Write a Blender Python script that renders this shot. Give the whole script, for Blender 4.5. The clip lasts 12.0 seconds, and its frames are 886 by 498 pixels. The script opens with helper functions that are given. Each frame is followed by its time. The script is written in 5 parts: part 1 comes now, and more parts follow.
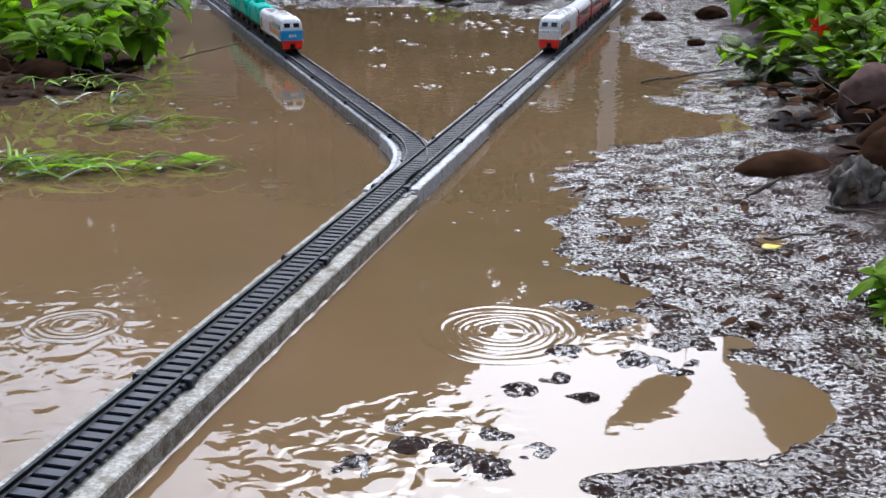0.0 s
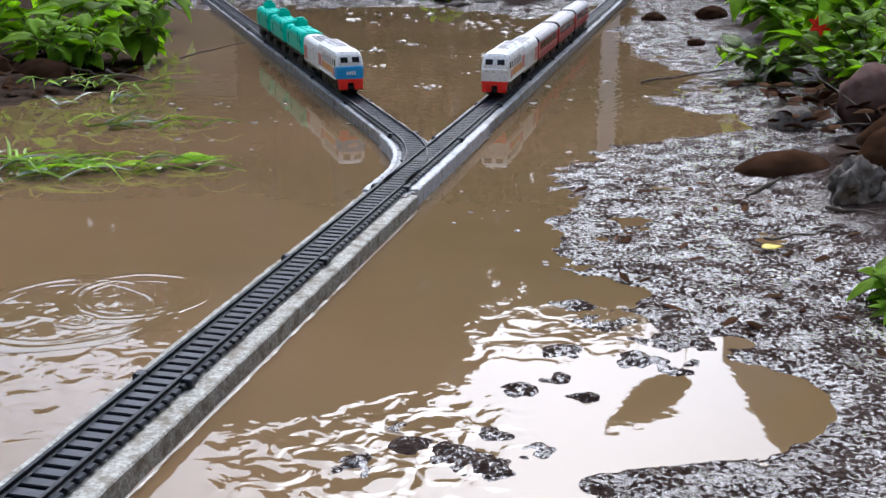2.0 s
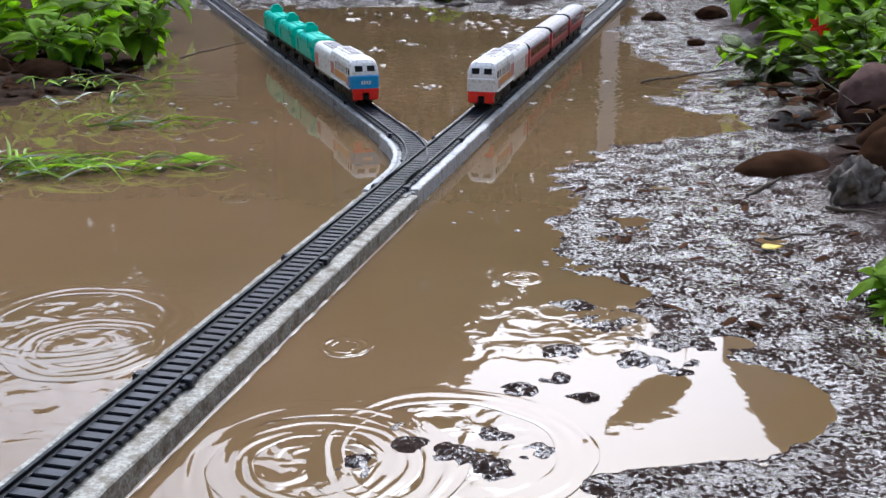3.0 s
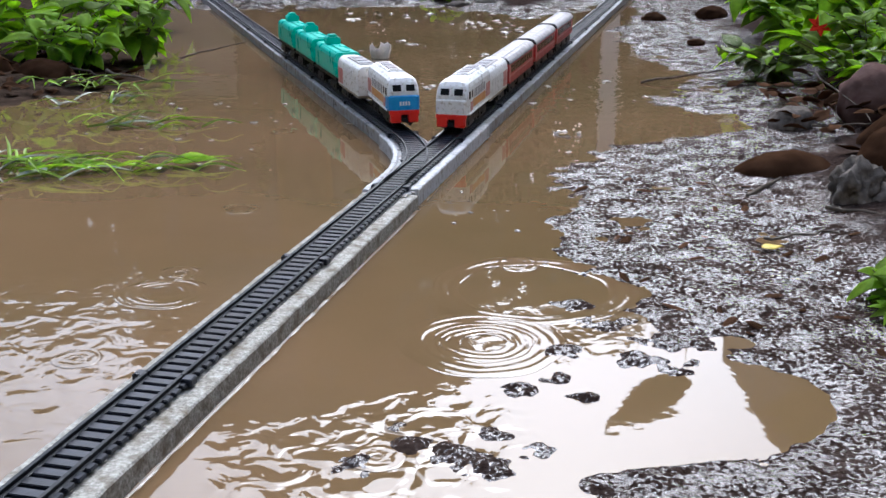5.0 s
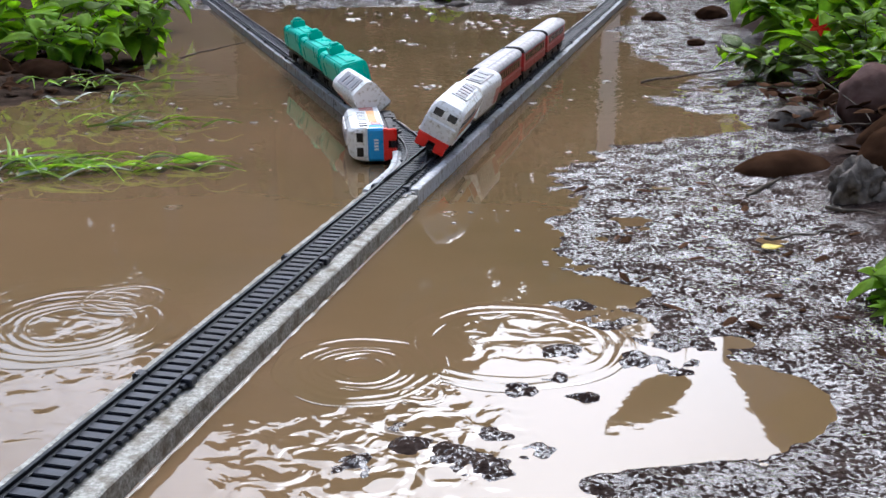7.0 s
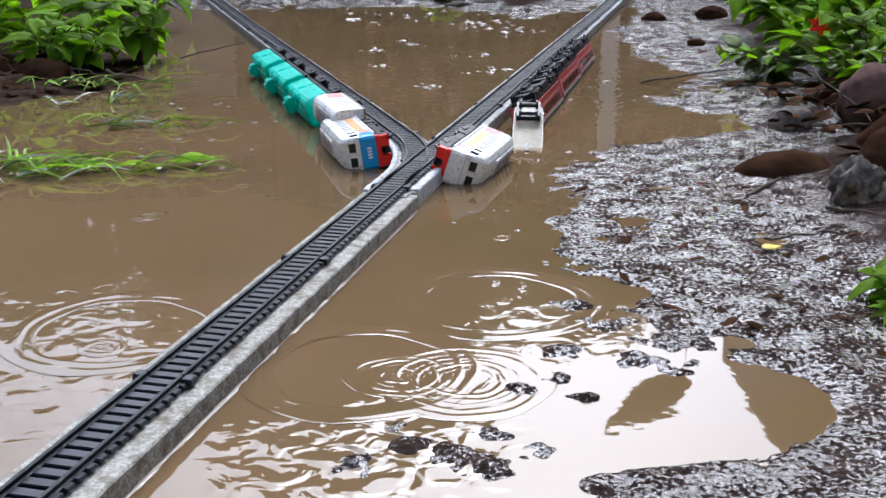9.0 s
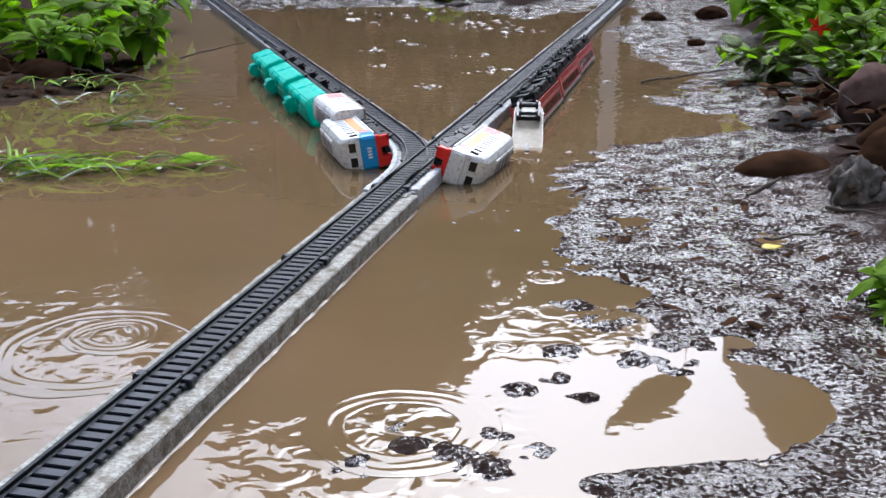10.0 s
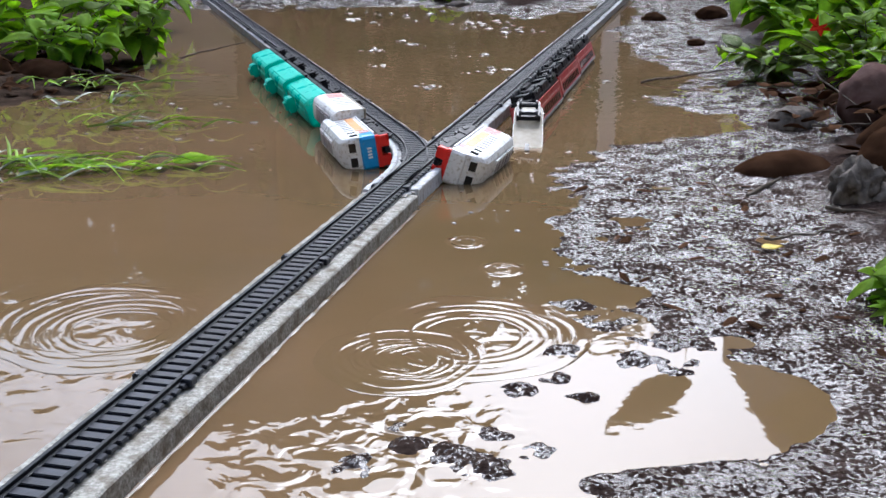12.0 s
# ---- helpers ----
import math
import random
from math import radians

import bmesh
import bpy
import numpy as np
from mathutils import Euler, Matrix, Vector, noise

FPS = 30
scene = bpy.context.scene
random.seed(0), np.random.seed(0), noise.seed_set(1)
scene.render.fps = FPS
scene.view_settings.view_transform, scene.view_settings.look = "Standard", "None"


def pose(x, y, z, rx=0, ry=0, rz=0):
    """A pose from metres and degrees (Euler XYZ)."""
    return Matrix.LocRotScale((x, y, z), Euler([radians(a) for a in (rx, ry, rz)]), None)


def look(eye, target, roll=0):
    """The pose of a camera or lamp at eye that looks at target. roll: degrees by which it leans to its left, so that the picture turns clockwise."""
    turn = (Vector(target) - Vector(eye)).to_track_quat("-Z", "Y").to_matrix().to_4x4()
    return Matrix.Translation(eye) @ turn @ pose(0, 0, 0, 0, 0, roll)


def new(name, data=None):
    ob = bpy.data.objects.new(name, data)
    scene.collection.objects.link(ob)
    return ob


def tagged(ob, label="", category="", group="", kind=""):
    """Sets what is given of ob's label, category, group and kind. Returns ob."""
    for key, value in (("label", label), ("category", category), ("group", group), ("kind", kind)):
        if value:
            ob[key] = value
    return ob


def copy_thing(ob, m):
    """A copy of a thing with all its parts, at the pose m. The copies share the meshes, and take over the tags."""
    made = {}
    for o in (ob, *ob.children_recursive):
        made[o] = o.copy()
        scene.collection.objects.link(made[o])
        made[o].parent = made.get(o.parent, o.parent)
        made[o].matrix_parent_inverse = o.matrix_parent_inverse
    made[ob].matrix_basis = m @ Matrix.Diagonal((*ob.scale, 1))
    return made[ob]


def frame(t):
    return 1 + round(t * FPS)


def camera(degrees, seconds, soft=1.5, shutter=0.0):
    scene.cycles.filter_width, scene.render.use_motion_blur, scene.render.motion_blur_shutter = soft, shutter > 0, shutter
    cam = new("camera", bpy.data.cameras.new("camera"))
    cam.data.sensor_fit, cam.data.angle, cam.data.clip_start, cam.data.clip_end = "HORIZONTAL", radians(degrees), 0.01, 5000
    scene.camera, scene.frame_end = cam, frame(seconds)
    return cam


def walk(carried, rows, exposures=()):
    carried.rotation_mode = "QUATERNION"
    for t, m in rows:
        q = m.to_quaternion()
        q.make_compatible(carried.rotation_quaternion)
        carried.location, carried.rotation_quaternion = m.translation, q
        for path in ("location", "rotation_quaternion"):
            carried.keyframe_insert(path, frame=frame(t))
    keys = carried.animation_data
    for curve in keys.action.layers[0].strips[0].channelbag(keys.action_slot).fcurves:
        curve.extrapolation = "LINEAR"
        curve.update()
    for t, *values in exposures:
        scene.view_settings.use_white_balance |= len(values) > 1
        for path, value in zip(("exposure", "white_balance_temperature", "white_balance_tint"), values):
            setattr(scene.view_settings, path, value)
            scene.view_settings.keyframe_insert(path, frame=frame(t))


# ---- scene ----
# A still camera low over the flooded yard, looking along the toy tracks.
cam = camera(42.8, 12.0)
EYE = (0.0, 0.0, 0.2115)
CAM_POSE = pose(*EYE, 90 - 17.38, 0, 0)
walk(cam, [(0, CAM_POSE), (12.0, CAM_POSE)], exposures=[(0, 1.46, 5500, 11), (12.0, 1.46, 5500, 11)])

# ---- light: an overcast, rainy day ----
SUN_EL, SUN_ROT = 43.0, 6.0
world = bpy.data.worlds.new("overcast_sky")
scene.world = world
world.use_nodes = True
wn, wl = world.node_tree.nodes, world.node_tree.links
sky = wn.new("ShaderNodeTexSky")
sky.sky_type, sky.sun_disc = "NISHITA", False
sky.sun_elevation, sky.sun_rotation = radians(SUN_EL), radians(SUN_ROT)
sky.air_density, sky.dust_density, sky.ozone_density = 1.0, 4.0, 1.0
grey = wn.new("ShaderNodeHueSaturation")
grey.inputs["Saturation"].default_value = 0.55
wl.new(sky.outputs["Color"], grey.inputs["Color"])
wl.new(grey.outputs["Color"], wn["Background"].inputs["Color"])
wn["Background"].inputs["Strength"].default_value = 0.15
sun = new("sun", bpy.data.lights.new("sun", "SUN"))
sun.data.energy, sun.data.angle, sun.data.color = 0.5, radians(25), (1.0, 0.96, 0.9)
sun.matrix_world = look([8 * c for c in (math.sin(radians(SUN_ROT)) * math.cos(radians(SUN_EL)), math.cos(radians(SUN_ROT)) * math.cos(radians(SUN_EL)),
                                        math.sin(radians(SUN_EL)))], (0, 0, 0))

# ---- materials ----
def col(c):
    return (*c, 1.0)


def material(name, a, b, scale=200.0, rough=(0.4, 0.6), metal=0.0, bump=0.2, bump_scale=600.0, depth=0.0004,
             grime=None, grime_scale=40.0, grime_cover=0.4, vary=0.0, ior=1.5, coat=0.0, spec=0.4):
    """Two colours mixed by a fine noise, an optional coarse grime, roughness by noise and a fine relief."""
    m = bpy.data.materials.new(name)
    m.use_nodes = True
    n, l = m.node_tree.nodes, m.node_tree.links
    p = n["Principled BSDF"]
    tc = n.new("ShaderNodeTexCoord")

    def noise_at(s, detail=4.0):
        t = n.new("ShaderNodeTexNoise")
        t.inputs["Scale"].default_value, t.inputs["Detail"].default_value = s, detail
        l.new(tc.outputs["Object"], t.inputs["Vector"])
        return t

    def mixed(fac, x, y):
        k = n.new("ShaderNodeMix")
        k.data_type = "RGBA"
        l.new(fac, k.inputs["Factor"])
        for s, v in ((k.inputs["A"], x), (k.inputs["B"], y)):
            if isinstance(v, tuple):
                s.default_value = col(v)
            else:
                l.new(v, s)
        return k.outputs["Result"]

    def stretch(x, lo, hi, to0=0.0, to1=1.0):
        r = n.new("ShaderNodeMapRange")
        l.new(x, r.inputs["Value"])
        for k, v in (("From Min", lo), ("From Max", hi), ("To Min", to0), ("To Max", to1)):
            r.inputs[k].default_value = v
        return r.outputs["Result"]

    f = noise_at(scale)
    c = mixed(stretch(f.outputs["Fac"], 0.3, 0.7), a, b)
    if vary:
        info = n.new("ShaderNodeObjectInfo")
        h = n.new("ShaderNodeHueSaturation")
        l.new(stretch(info.outputs["Random"], 0, 1, 1 - vary, 1 + vary), h.inputs["Value"])
        l.new(c, h.inputs["Color"])
        c = h.outputs["Color"]
    if grime:
        g = noise_at(grime_scale, 6.0)
        c = mixed(stretch(g.outputs["Fac"], 1 - grime_cover - 0.12, 1 - grime_cover + 0.12), c, grime)
    l.new(c, p.inputs["Base Color"])
    r = noise_at(scale * 0.4)
    l.new(stretch(r.outputs["Fac"], 0.3, 0.7, *rough), p.inputs["Roughness"])
    p.inputs["Metallic"].default_value, p.inputs["IOR"].default_value = metal, ior
    p.inputs["Specular IOR Level"].default_value = spec
    p.inputs["Coat Weight"].default_value, p.inputs["Coat Roughness"].default_value = coat, 0.08
    if bump:
        bn, bt = n.new("ShaderNodeBump"), noise_at(bump_scale, 5.0)
        bn.inputs["Strength"].default_value, bn.inputs["Distance"].default_value = bump, depth
        l.new(bt.outputs["Fac"], bn.inputs["Height"])
        l.new(bn.outputs["Normal"], p.inputs["Normal"])
    return m


def rippled(m, layers):
    """Add finer wavelets on top of a material's first relief: rows of scale, depth."""
    n, l = m.node_tree.nodes, m.node_tree.links
    p = n["Principled BSDF"]
    tc = n.new("ShaderNodeTexCoord")
    last = p.inputs["Normal"].links[0].from_socket
    for scale, depth in layers:
        t, bn = n.new("ShaderNodeTexNoise"), n.new("ShaderNodeBump")
        t.inputs["Scale"].default_value, t.inputs["Detail"].default_value = scale, 3.0
        bn.inputs["Strength"].default_value, bn.inputs["Distance"].default_value = 1.0, depth
        l.new(tc.outputs["Object"], t.inputs["Vector"])
        l.new(t.outputs["Fac"], bn.inputs["Height"])
        l.new(last, bn.inputs["Normal"])
        last = bn.outputs["Normal"]
    l.new(last, p.inputs["Normal"])
    return m


WATER = rippled(material("muddy_water", (0.138, 0.086, 0.042), (0.168, 0.106, 0.052), 5, (0.010, 0.020), bump=0.5, bump_scale=9, depth=0.0002,
                         ior=1.33, spec=0.48, grime=(0.115, 0.079, 0.034), grime_scale=2.2, grime_cover=0.45), [(30, 0.00010), (110, 0.000012)])
MUD = rippled(material("wet_mud", (0.012, 0.008, 0.0065), (0.048, 0.033, 0.027), 420, (0.7, 0.9), bump=1.0, bump_scale=300, depth=0.0014,
                       ior=1.36, spec=0.0, grime=(0.055, 0.039, 0.031), grime_scale=16, grime_cover=0.36), [(800, 0.0004)])


def filmed(m, scale, cover, wave, depth):
    """A film of clear water that stands in the hollows of a surface."""
    n, l = m.node_tree.nodes, m.node_tree.links
    p = n["Principled BSDF"]
    tc, t, r = n.new("ShaderNodeTexCoord"), n.new("ShaderNodeTexNoise"), n.new("ShaderNodeMapRange")
    t.inputs["Scale"].default_value, t.inputs["Detail"].default_value, t.inputs["Distortion"].default_value = scale, 3.5, 0.5
    l.new(tc.outputs["Object"], t.inputs["Vector"])
    broad, lift = n.new("ShaderNodeTexNoise"), n.new("ShaderNodeMath")
    broad.inputs["Scale"].default_value, broad.inputs["Detail"].default_value = 48, 3.0
    l.new(tc.outputs["Object"], broad.inputs["Vector"])
    lift.operation, lift.inputs[1].default_value, lift.inputs[2].default_value = "MULTIPLY_ADD", 0.55, -0.275
    l.new(broad.outputs["Fac"], lift.inputs[0])
    pile = n.new("ShaderNodeMath")
    l.new(lift.outputs[0], pile.inputs[0])
    l.new(t.outputs["Fac"], pile.inputs[1])
    l.new(pile.outputs[0], r.inputs["Value"])
    for k, v in (("From Min", 0.5 - cover), ("From Max", 0.56 - cover), ("To Min", 0.0), ("To Max", 1.0)):
        r.inputs[k].default_value = v
    # the higher ground is drained
    at, dry, both = n.new("ShaderNodeSeparateXYZ"), n.new("ShaderNodeMapRange"), n.new("ShaderNodeMath")
    l.new(tc.outputs["Object"], at.inputs[0])
    l.new(at.outputs["Z"], dry.inputs["Value"])
    for k, v in (("From Min", 0.004), ("From Max", 0.010), ("To Min", 1.0), ("To Max", 0.0)):
        dry.inputs[k].default_value = v
    both.operation = "MULTIPLY"
    l.new(r.outputs["Result"], both.inputs[0])
    l.new(dry.outputs["Result"], both.inputs[1])
    l.new(both.outputs[0], p.inputs["Coat Weight"])
    p.inputs["Coat Roughness"].default_value, p.inputs["Coat IOR"].default_value = 0.02, 1.58
    w, bn = n.new("ShaderNodeTexNoise"), n.new("ShaderNodeBump")
    w.inputs["Scale"].default_value, w.inputs["Detail"].default_value = wave, 4.0
    bn.inputs["Distance"].default_value = depth
    l.new(tc.outputs["Object"], w.inputs["Vector"])
    l.new(w.outputs["Fac"], bn.inputs["Height"])
    swell, over = n.new("ShaderNodeTexNoise"), n.new("ShaderNodeBump")
    swell.inputs["Scale"].default_value, swell.inputs["Detail"].default_value, swell.inputs["Distortion"].default_value = 150, 1.5, 0.8
    over.inputs["Distance"].default_value = depth * 1.6
    l.new(tc.outputs["Object"], swell.inputs["Vector"])
    l.new(swell.outputs["Fac"], over.inputs["Height"])
    l.new(bn.outputs["Normal"], over.inputs["Normal"])
    l.new(over.outputs["Normal"], p.inputs["Coat Normal"])


filmed(MUD, 420, 0.03, 520, 0.0011)


def ruffled(m, patches, scale, depth):
    """Stronger wavelets inside round patches of a water surface: rows of x, y, radius."""
    n, l = m.node_tree.nodes, m.node_tree.links
    p = n["Principled BSDF"]
    tc = n.new("ShaderNodeTexCoord")
    last = p.inputs["Normal"].links[0].from_socket
    for x, y, r in patches:
        gap, cover = n.new("ShaderNodeVectorMath"), n.new("ShaderNodeMapRange")
        gap.operation = "DISTANCE"
        gap.inputs[1].default_value = (x, y, 0)
        l.new(tc.outputs["Object"], gap.inputs[0])
        cover.interpolation_type = "SMOOTHSTEP"
        for k, v in (("From Min", r * 0.35), ("From Max", r), ("To Min", 1.0), ("To Max", 0.0)):
            cover.inputs[k].default_value = v
        l.new(gap.outputs["Value"], cover.inputs["Value"])
        t, bn = n.new("ShaderNodeTexNoise"), n.new("ShaderNodeBump")
        t.inputs["Scale"].default_value, t.inputs["Detail"].default_value, t.inputs["Distortion"].default_value = scale, 1.5, 0.6
        bn.inputs["Distance"].default_value = depth
        l.new(cover.outputs["Result"], bn.inputs["Strength"])
        l.new(tc.outputs["Object"], t.inputs["Vector"])
        l.new(t.outputs["Fac"], bn.inputs["Height"])
        l.new(last, bn.inputs["Normal"])
        last = bn.outputs["Normal"]
    l.new(last, p.inputs["Normal"])


ruffled(WATER, [(-0.20, 0.49, 0.17)], 62, 0.0009)
ruffled(WATER, [(0.045, 0.535, 0.06)], 62, 0.0008)
ruffled(WATER, [(-0.040, 0.395, 0.075), (-0.005, 0.425, 0.055)], 70, 0.0014)
ruffled(WATER, [(0.19, 1.22, 0.22), (-0.05, 1.6, 0.5)], 70, 0.0003)
GROUND = material("dark_earth", (0.020, 0.014, 0.010), (0.060, 0.042, 0.030), 60, (0.45, 0.8), spec=0.0, bump=0.8, bump_scale=110, depth=0.006,
                  grime=(0.10, 0.062, 0.038), grime_scale=25, grime_cover=0.3)
TRACK = material("wet_black_plastic", (0.010, 0.012, 0.018), (0.024, 0.028, 0.038), 300, (0.22, 0.42), bump=0.3, bump_scale=900, depth=0.0002, vary=0.35, spec=0.18)
RAIL = material("black_plastic_rail", (0.008, 0.009, 0.011), (0.016, 0.018, 0.022), 300, (0.5, 0.7), bump=0.1, spec=0.2)
CONCRETE = material("rough_concrete", (0.19, 0.176, 0.146), (0.46, 0.445, 0.39), 620, (0.55, 0.85), bump=0.8, bump_scale=600, depth=0.0008, spec=0.15,
                    grime=(0.15, 0.125, 0.09), grime_scale=130, grime_cover=0.42)
BOARD = material("wet_grey_board", (0.21, 0.215, 0.22), (0.38, 0.395, 0.41), 160, (0.25, 0.45), bump=0.3, bump_scale=500, depth=0.0004,
                 grime=(0.17, 0.15, 0.115), grime_scale=130, grime_cover=0.45, spec=0.2)
WHITE = material("grimy_white_plastic", (0.82, 0.82, 0.80), (0.87, 0.87, 0.85), 150, (0.25, 0.45), bump=0.08,
                 grime=(0.42, 0.37, 0.28), grime_scale=330, grime_cover=0.36)
CREAM = material("cream_plastic", (0.30, 0.26, 0.19), (0.38, 0.33, 0.25), 150, (0.5, 0.7), spec=0.2, bump=0.08,
                 grime=(0.26, 0.22, 0.16), grime_scale=110, grime_cover=0.35)
RED = material("red_plastic", (0.78, 0.022, 0.012), (0.84, 0.035, 0.018), 200, (0.25, 0.4), bump=0.05)
BLUE = material("blue_plastic", (0.02, 0.29, 0.66), (0.04, 0.36, 0.74), 200, (0.25, 0.4), bump=0.05, grime=(0.30, 0.45, 0.60), grime_scale=160, grime_cover=0.25)
ORANGE = material("orange_sticker", (0.62, 0.25, 0.05), (0.70, 0.36, 0.12), 150, (0.3, 0.5), bump=0.05, grime=(0.62, 0.52, 0.42), grime_scale=170, grime_cover=0.3)
PINK = material("faded_red_print", (0.50, 0.13, 0.12), (0.62, 0.26, 0.22), 180, (0.3, 0.5), bump=0.05, grime=(0.62, 0.55, 0.50), grime_scale=260, grime_cover=0.4)
GREEN = material("green_plastic", (0.005, 0.50, 0.37), (0.012, 0.58, 0.44), 120, (0.22, 0.38), bump=0.08,
                 grime=(0.01, 0.38, 0.28), grime_scale=60, grime_cover=0.3)
MAROON = material("maroon_plastic", (0.33, 0.018, 0.022), (0.42, 0.030, 0.032), 140, (0.3, 0.45), bump=0.06,
                  grime=(0.38, 0.18, 0.16), grime_scale=160, grime_cover=0.3)
ROOF = material("pale_grey_roof", (0.36, 0.34, 0.34), (0.52, 0.50, 0.49), 120, (0.45, 0.65), bump=0.1, spec=0.2,
                grime=(0.26, 0.22, 0.21), grime_scale=190, grime_cover=0.38)
GREYP = material("grey_print", (0.20, 0.20, 0.22), (0.32, 0.32, 0.34), 180, (0.3, 0.5), bump=0.05)
BLACK = material("black_plastic", (0.008, 0.008, 0.010), (0.018, 0.018, 0.021), 200, (0.3, 0.5), bump=0.1, spec=0.15)
PANE = material("dark_window", (0.012, 0.013, 0.015), (0.02, 0.02, 0.022), 100, (0.05, 0.12), bump=0.0)
TYRE = material("dark_wheel", (0.018, 0.018, 0.02), (0.035, 0.035, 0.04), 200, (0.3, 0.45), metal=0.0, bump=0.05, spec=0.2)

# ---- mesh helpers ----
def part(name, bm, mat, parent=None, label="", smooth=False):
    """Link a bmesh as one mesh object, under a thing or a part."""
    me = bpy.data.meshes.new(name)
    bmesh.ops.recalc_face_normals(bm, faces=bm.faces)
    bm.to_mesh(me)
    bm.free()
    if smooth:
        for p in me.polygons:
            p.use_smooth = True
    me.materials.append(mat)
    ob = new(name, me)
    ob.parent = parent
    return tagged(ob, label)


def shared(name, me, parent, m=None):
    ob = new(name, me)
    ob.parent = parent
    if m is not None:
        ob.matrix_basis = m
    return ob


def box(bm, x0, x1, y0, y1, z0, z1, bevel=0.0, m=None):
    g = bmesh.ops.create_cube(bm, size=1.0)["verts"]
    for v in g:
        v.co = Vector((x0 + (v.co.x + 0.5) * (x1 - x0), y0 + (v.co.y + 0.5) * (y1 - y0), z0 + (v.co.z + 0.5) * (z1 - z0)))
    if m is not None:
        bmesh.ops.transform(bm, matrix=m, verts=g)
    if bevel:
        es = {e for v in g for e in v.link_edges}
        bmesh.ops.bevel(bm, geom=list(es), offset=bevel, segments=2, affect="EDGES")
    return bm


def boxes(rows, bevel=0.0):
    bm = bmesh.new()
    for r in rows:
        box(bm, *r, bevel=bevel)
    return bm


def loft(sections, bevel=0.0):
    """Skin through sections of equal point counts, each (y, [(x, z), ...]), closed at both ends."""
    bm = bmesh.new()
    rings = [[bm.verts.new((x, y, z)) for x, z in pts] for y, pts in sections]
    k = len(rings[0])
    for a, b in zip(rings, rings[1:]):
        for i in range(k):
            bm.faces.new((a[i], a[(i + 1) % k], b[(i + 1) % k], b[i]))
    bm.faces.new(rings[0])
    bm.faces.new(rings[-1][::-1])
    if bevel:
        bmesh.ops.bevel(bm, geom=list(bm.edges), offset=bevel, segments=2, affect="EDGES", clamp_overlap=True)
    return bm


def disc(bm, r, x0, x1, y, z, seg=16):
    m = Matrix.Translation(((x0 + x1) / 2, y, z)) @ Matrix.Rotation(radians(90), 4, "Y")
    bmesh.ops.create_cone(bm, cap_ends=True, segments=seg, radius1=r, radius2=r, depth=x1 - x0, matrix=m)
    return bm


def thing(name, label, category, group="", kind=""):
    return tagged(new(name), label, category, group, kind)


# ---- the plan ----
RAIL_Z = 0.0155
GAUGE = 0.0165
MAIN0, MAINK = -0.231, 0.248        # x = MAIN0 + MAINK * y
BR0, BRK = 0.2691, -0.314
A_MAIN, A_BR = math.atan(MAINK), math.atan(BRK)
Y_X = (BR0 - MAIN0) / (MAINK - BRK)
VERTEX = Vector((MAIN0 + MAINK * Y_X, Y_X))
U_MAIN = Vector((math.sin(A_MAIN), math.cos(A_MAIN)))
U_BR = Vector((math.sin(A_BR), math.cos(A_BR)))
TAN = 0.078
HALF = (A_MAIN - A_BR) / 2
RAD = TAN / math.tan(HALF)
ARC = RAD * 2 * HALF


def on_main(s):
    """Point and heading at s metres past the crossing of the two lines, along the straight line."""
    p = VERTEX + U_MAIN * s
    return p, A_MAIN


def on_branch(s):
    """The same along the diverging line: straight, an arc, straight. s = 0 at the arc's middle."""
    if s > ARC / 2:
        return VERTEX + U_BR * (TAN + s - ARC / 2), A_BR
    if s < -ARC / 2:
        return VERTEX - U_MAIN * (TAN - s - ARC / 2), A_MAIN
    a = A_MAIN - (s + ARC / 2) / RAD
    start = VERTEX - U_MAIN * TAN
    centre = start - Vector((math.cos(A_MAIN), -math.sin(A_MAIN))) * RAD
    return centre + Vector((math.cos(a), -math.sin(a))) * RAD, a


def line_pose(line, s, z=RAIL_Z, toward=True):
    """Pose on a line; local y points towards the camera end of it when toward is set."""
    p, a = line(s)
    return pose(p.x, p.y, z, 0, 0, -math.degrees(a) + (180 if toward else 0))


def strip(line, s0, s1, x0, x1, z0, z1, n=1, cut=0.0, rough=0.0, bevel=0.0008):
    """A beam along a line from s0 to s1, from x0 to x1 across it (to the right, looking away)."""
    secs, bm = [], bmesh.new()
    for i in range(n + 1):
        s = s0 + (s1 - s0) * i / n
        p, a = line(s)
        r = Vector((math.cos(a), -math.sin(a)))
        j = [rough * (random.random() - 0.5) for _ in range(4)]
        ring = []
        for x, z, k in ((x0, z0, 0), (x1, z0, 0), (x1 + j[0], z1 - bevel + j[1], 1), (x1 - bevel + j[0], z1 + j[1], 1),
                        (x0 + bevel + j[2], z1 + j[3], 1), (x0 + j[2], z1 - bevel + j[3], 1)):
            q = p + r * x
            ring.append(bm.verts.new((q.x, q.y, z)))
        secs.append(ring)
    for a, b in zip(secs, secs[1:]):
        for i in range(6):
            bm.faces.new((a[i], a[(i + 1) % 6], b[(i + 1) % 6], b[i]))
    bm.faces.new(secs[0])
    bm.faces.new(secs[-1][::-1])
    return bm


def s_main(y):
    return (y - VERTEX.y) / U_MAIN.y


def s_branch(y):
    return (y - VERTEX.y) / U_BR.y - TAN + ARC / 2

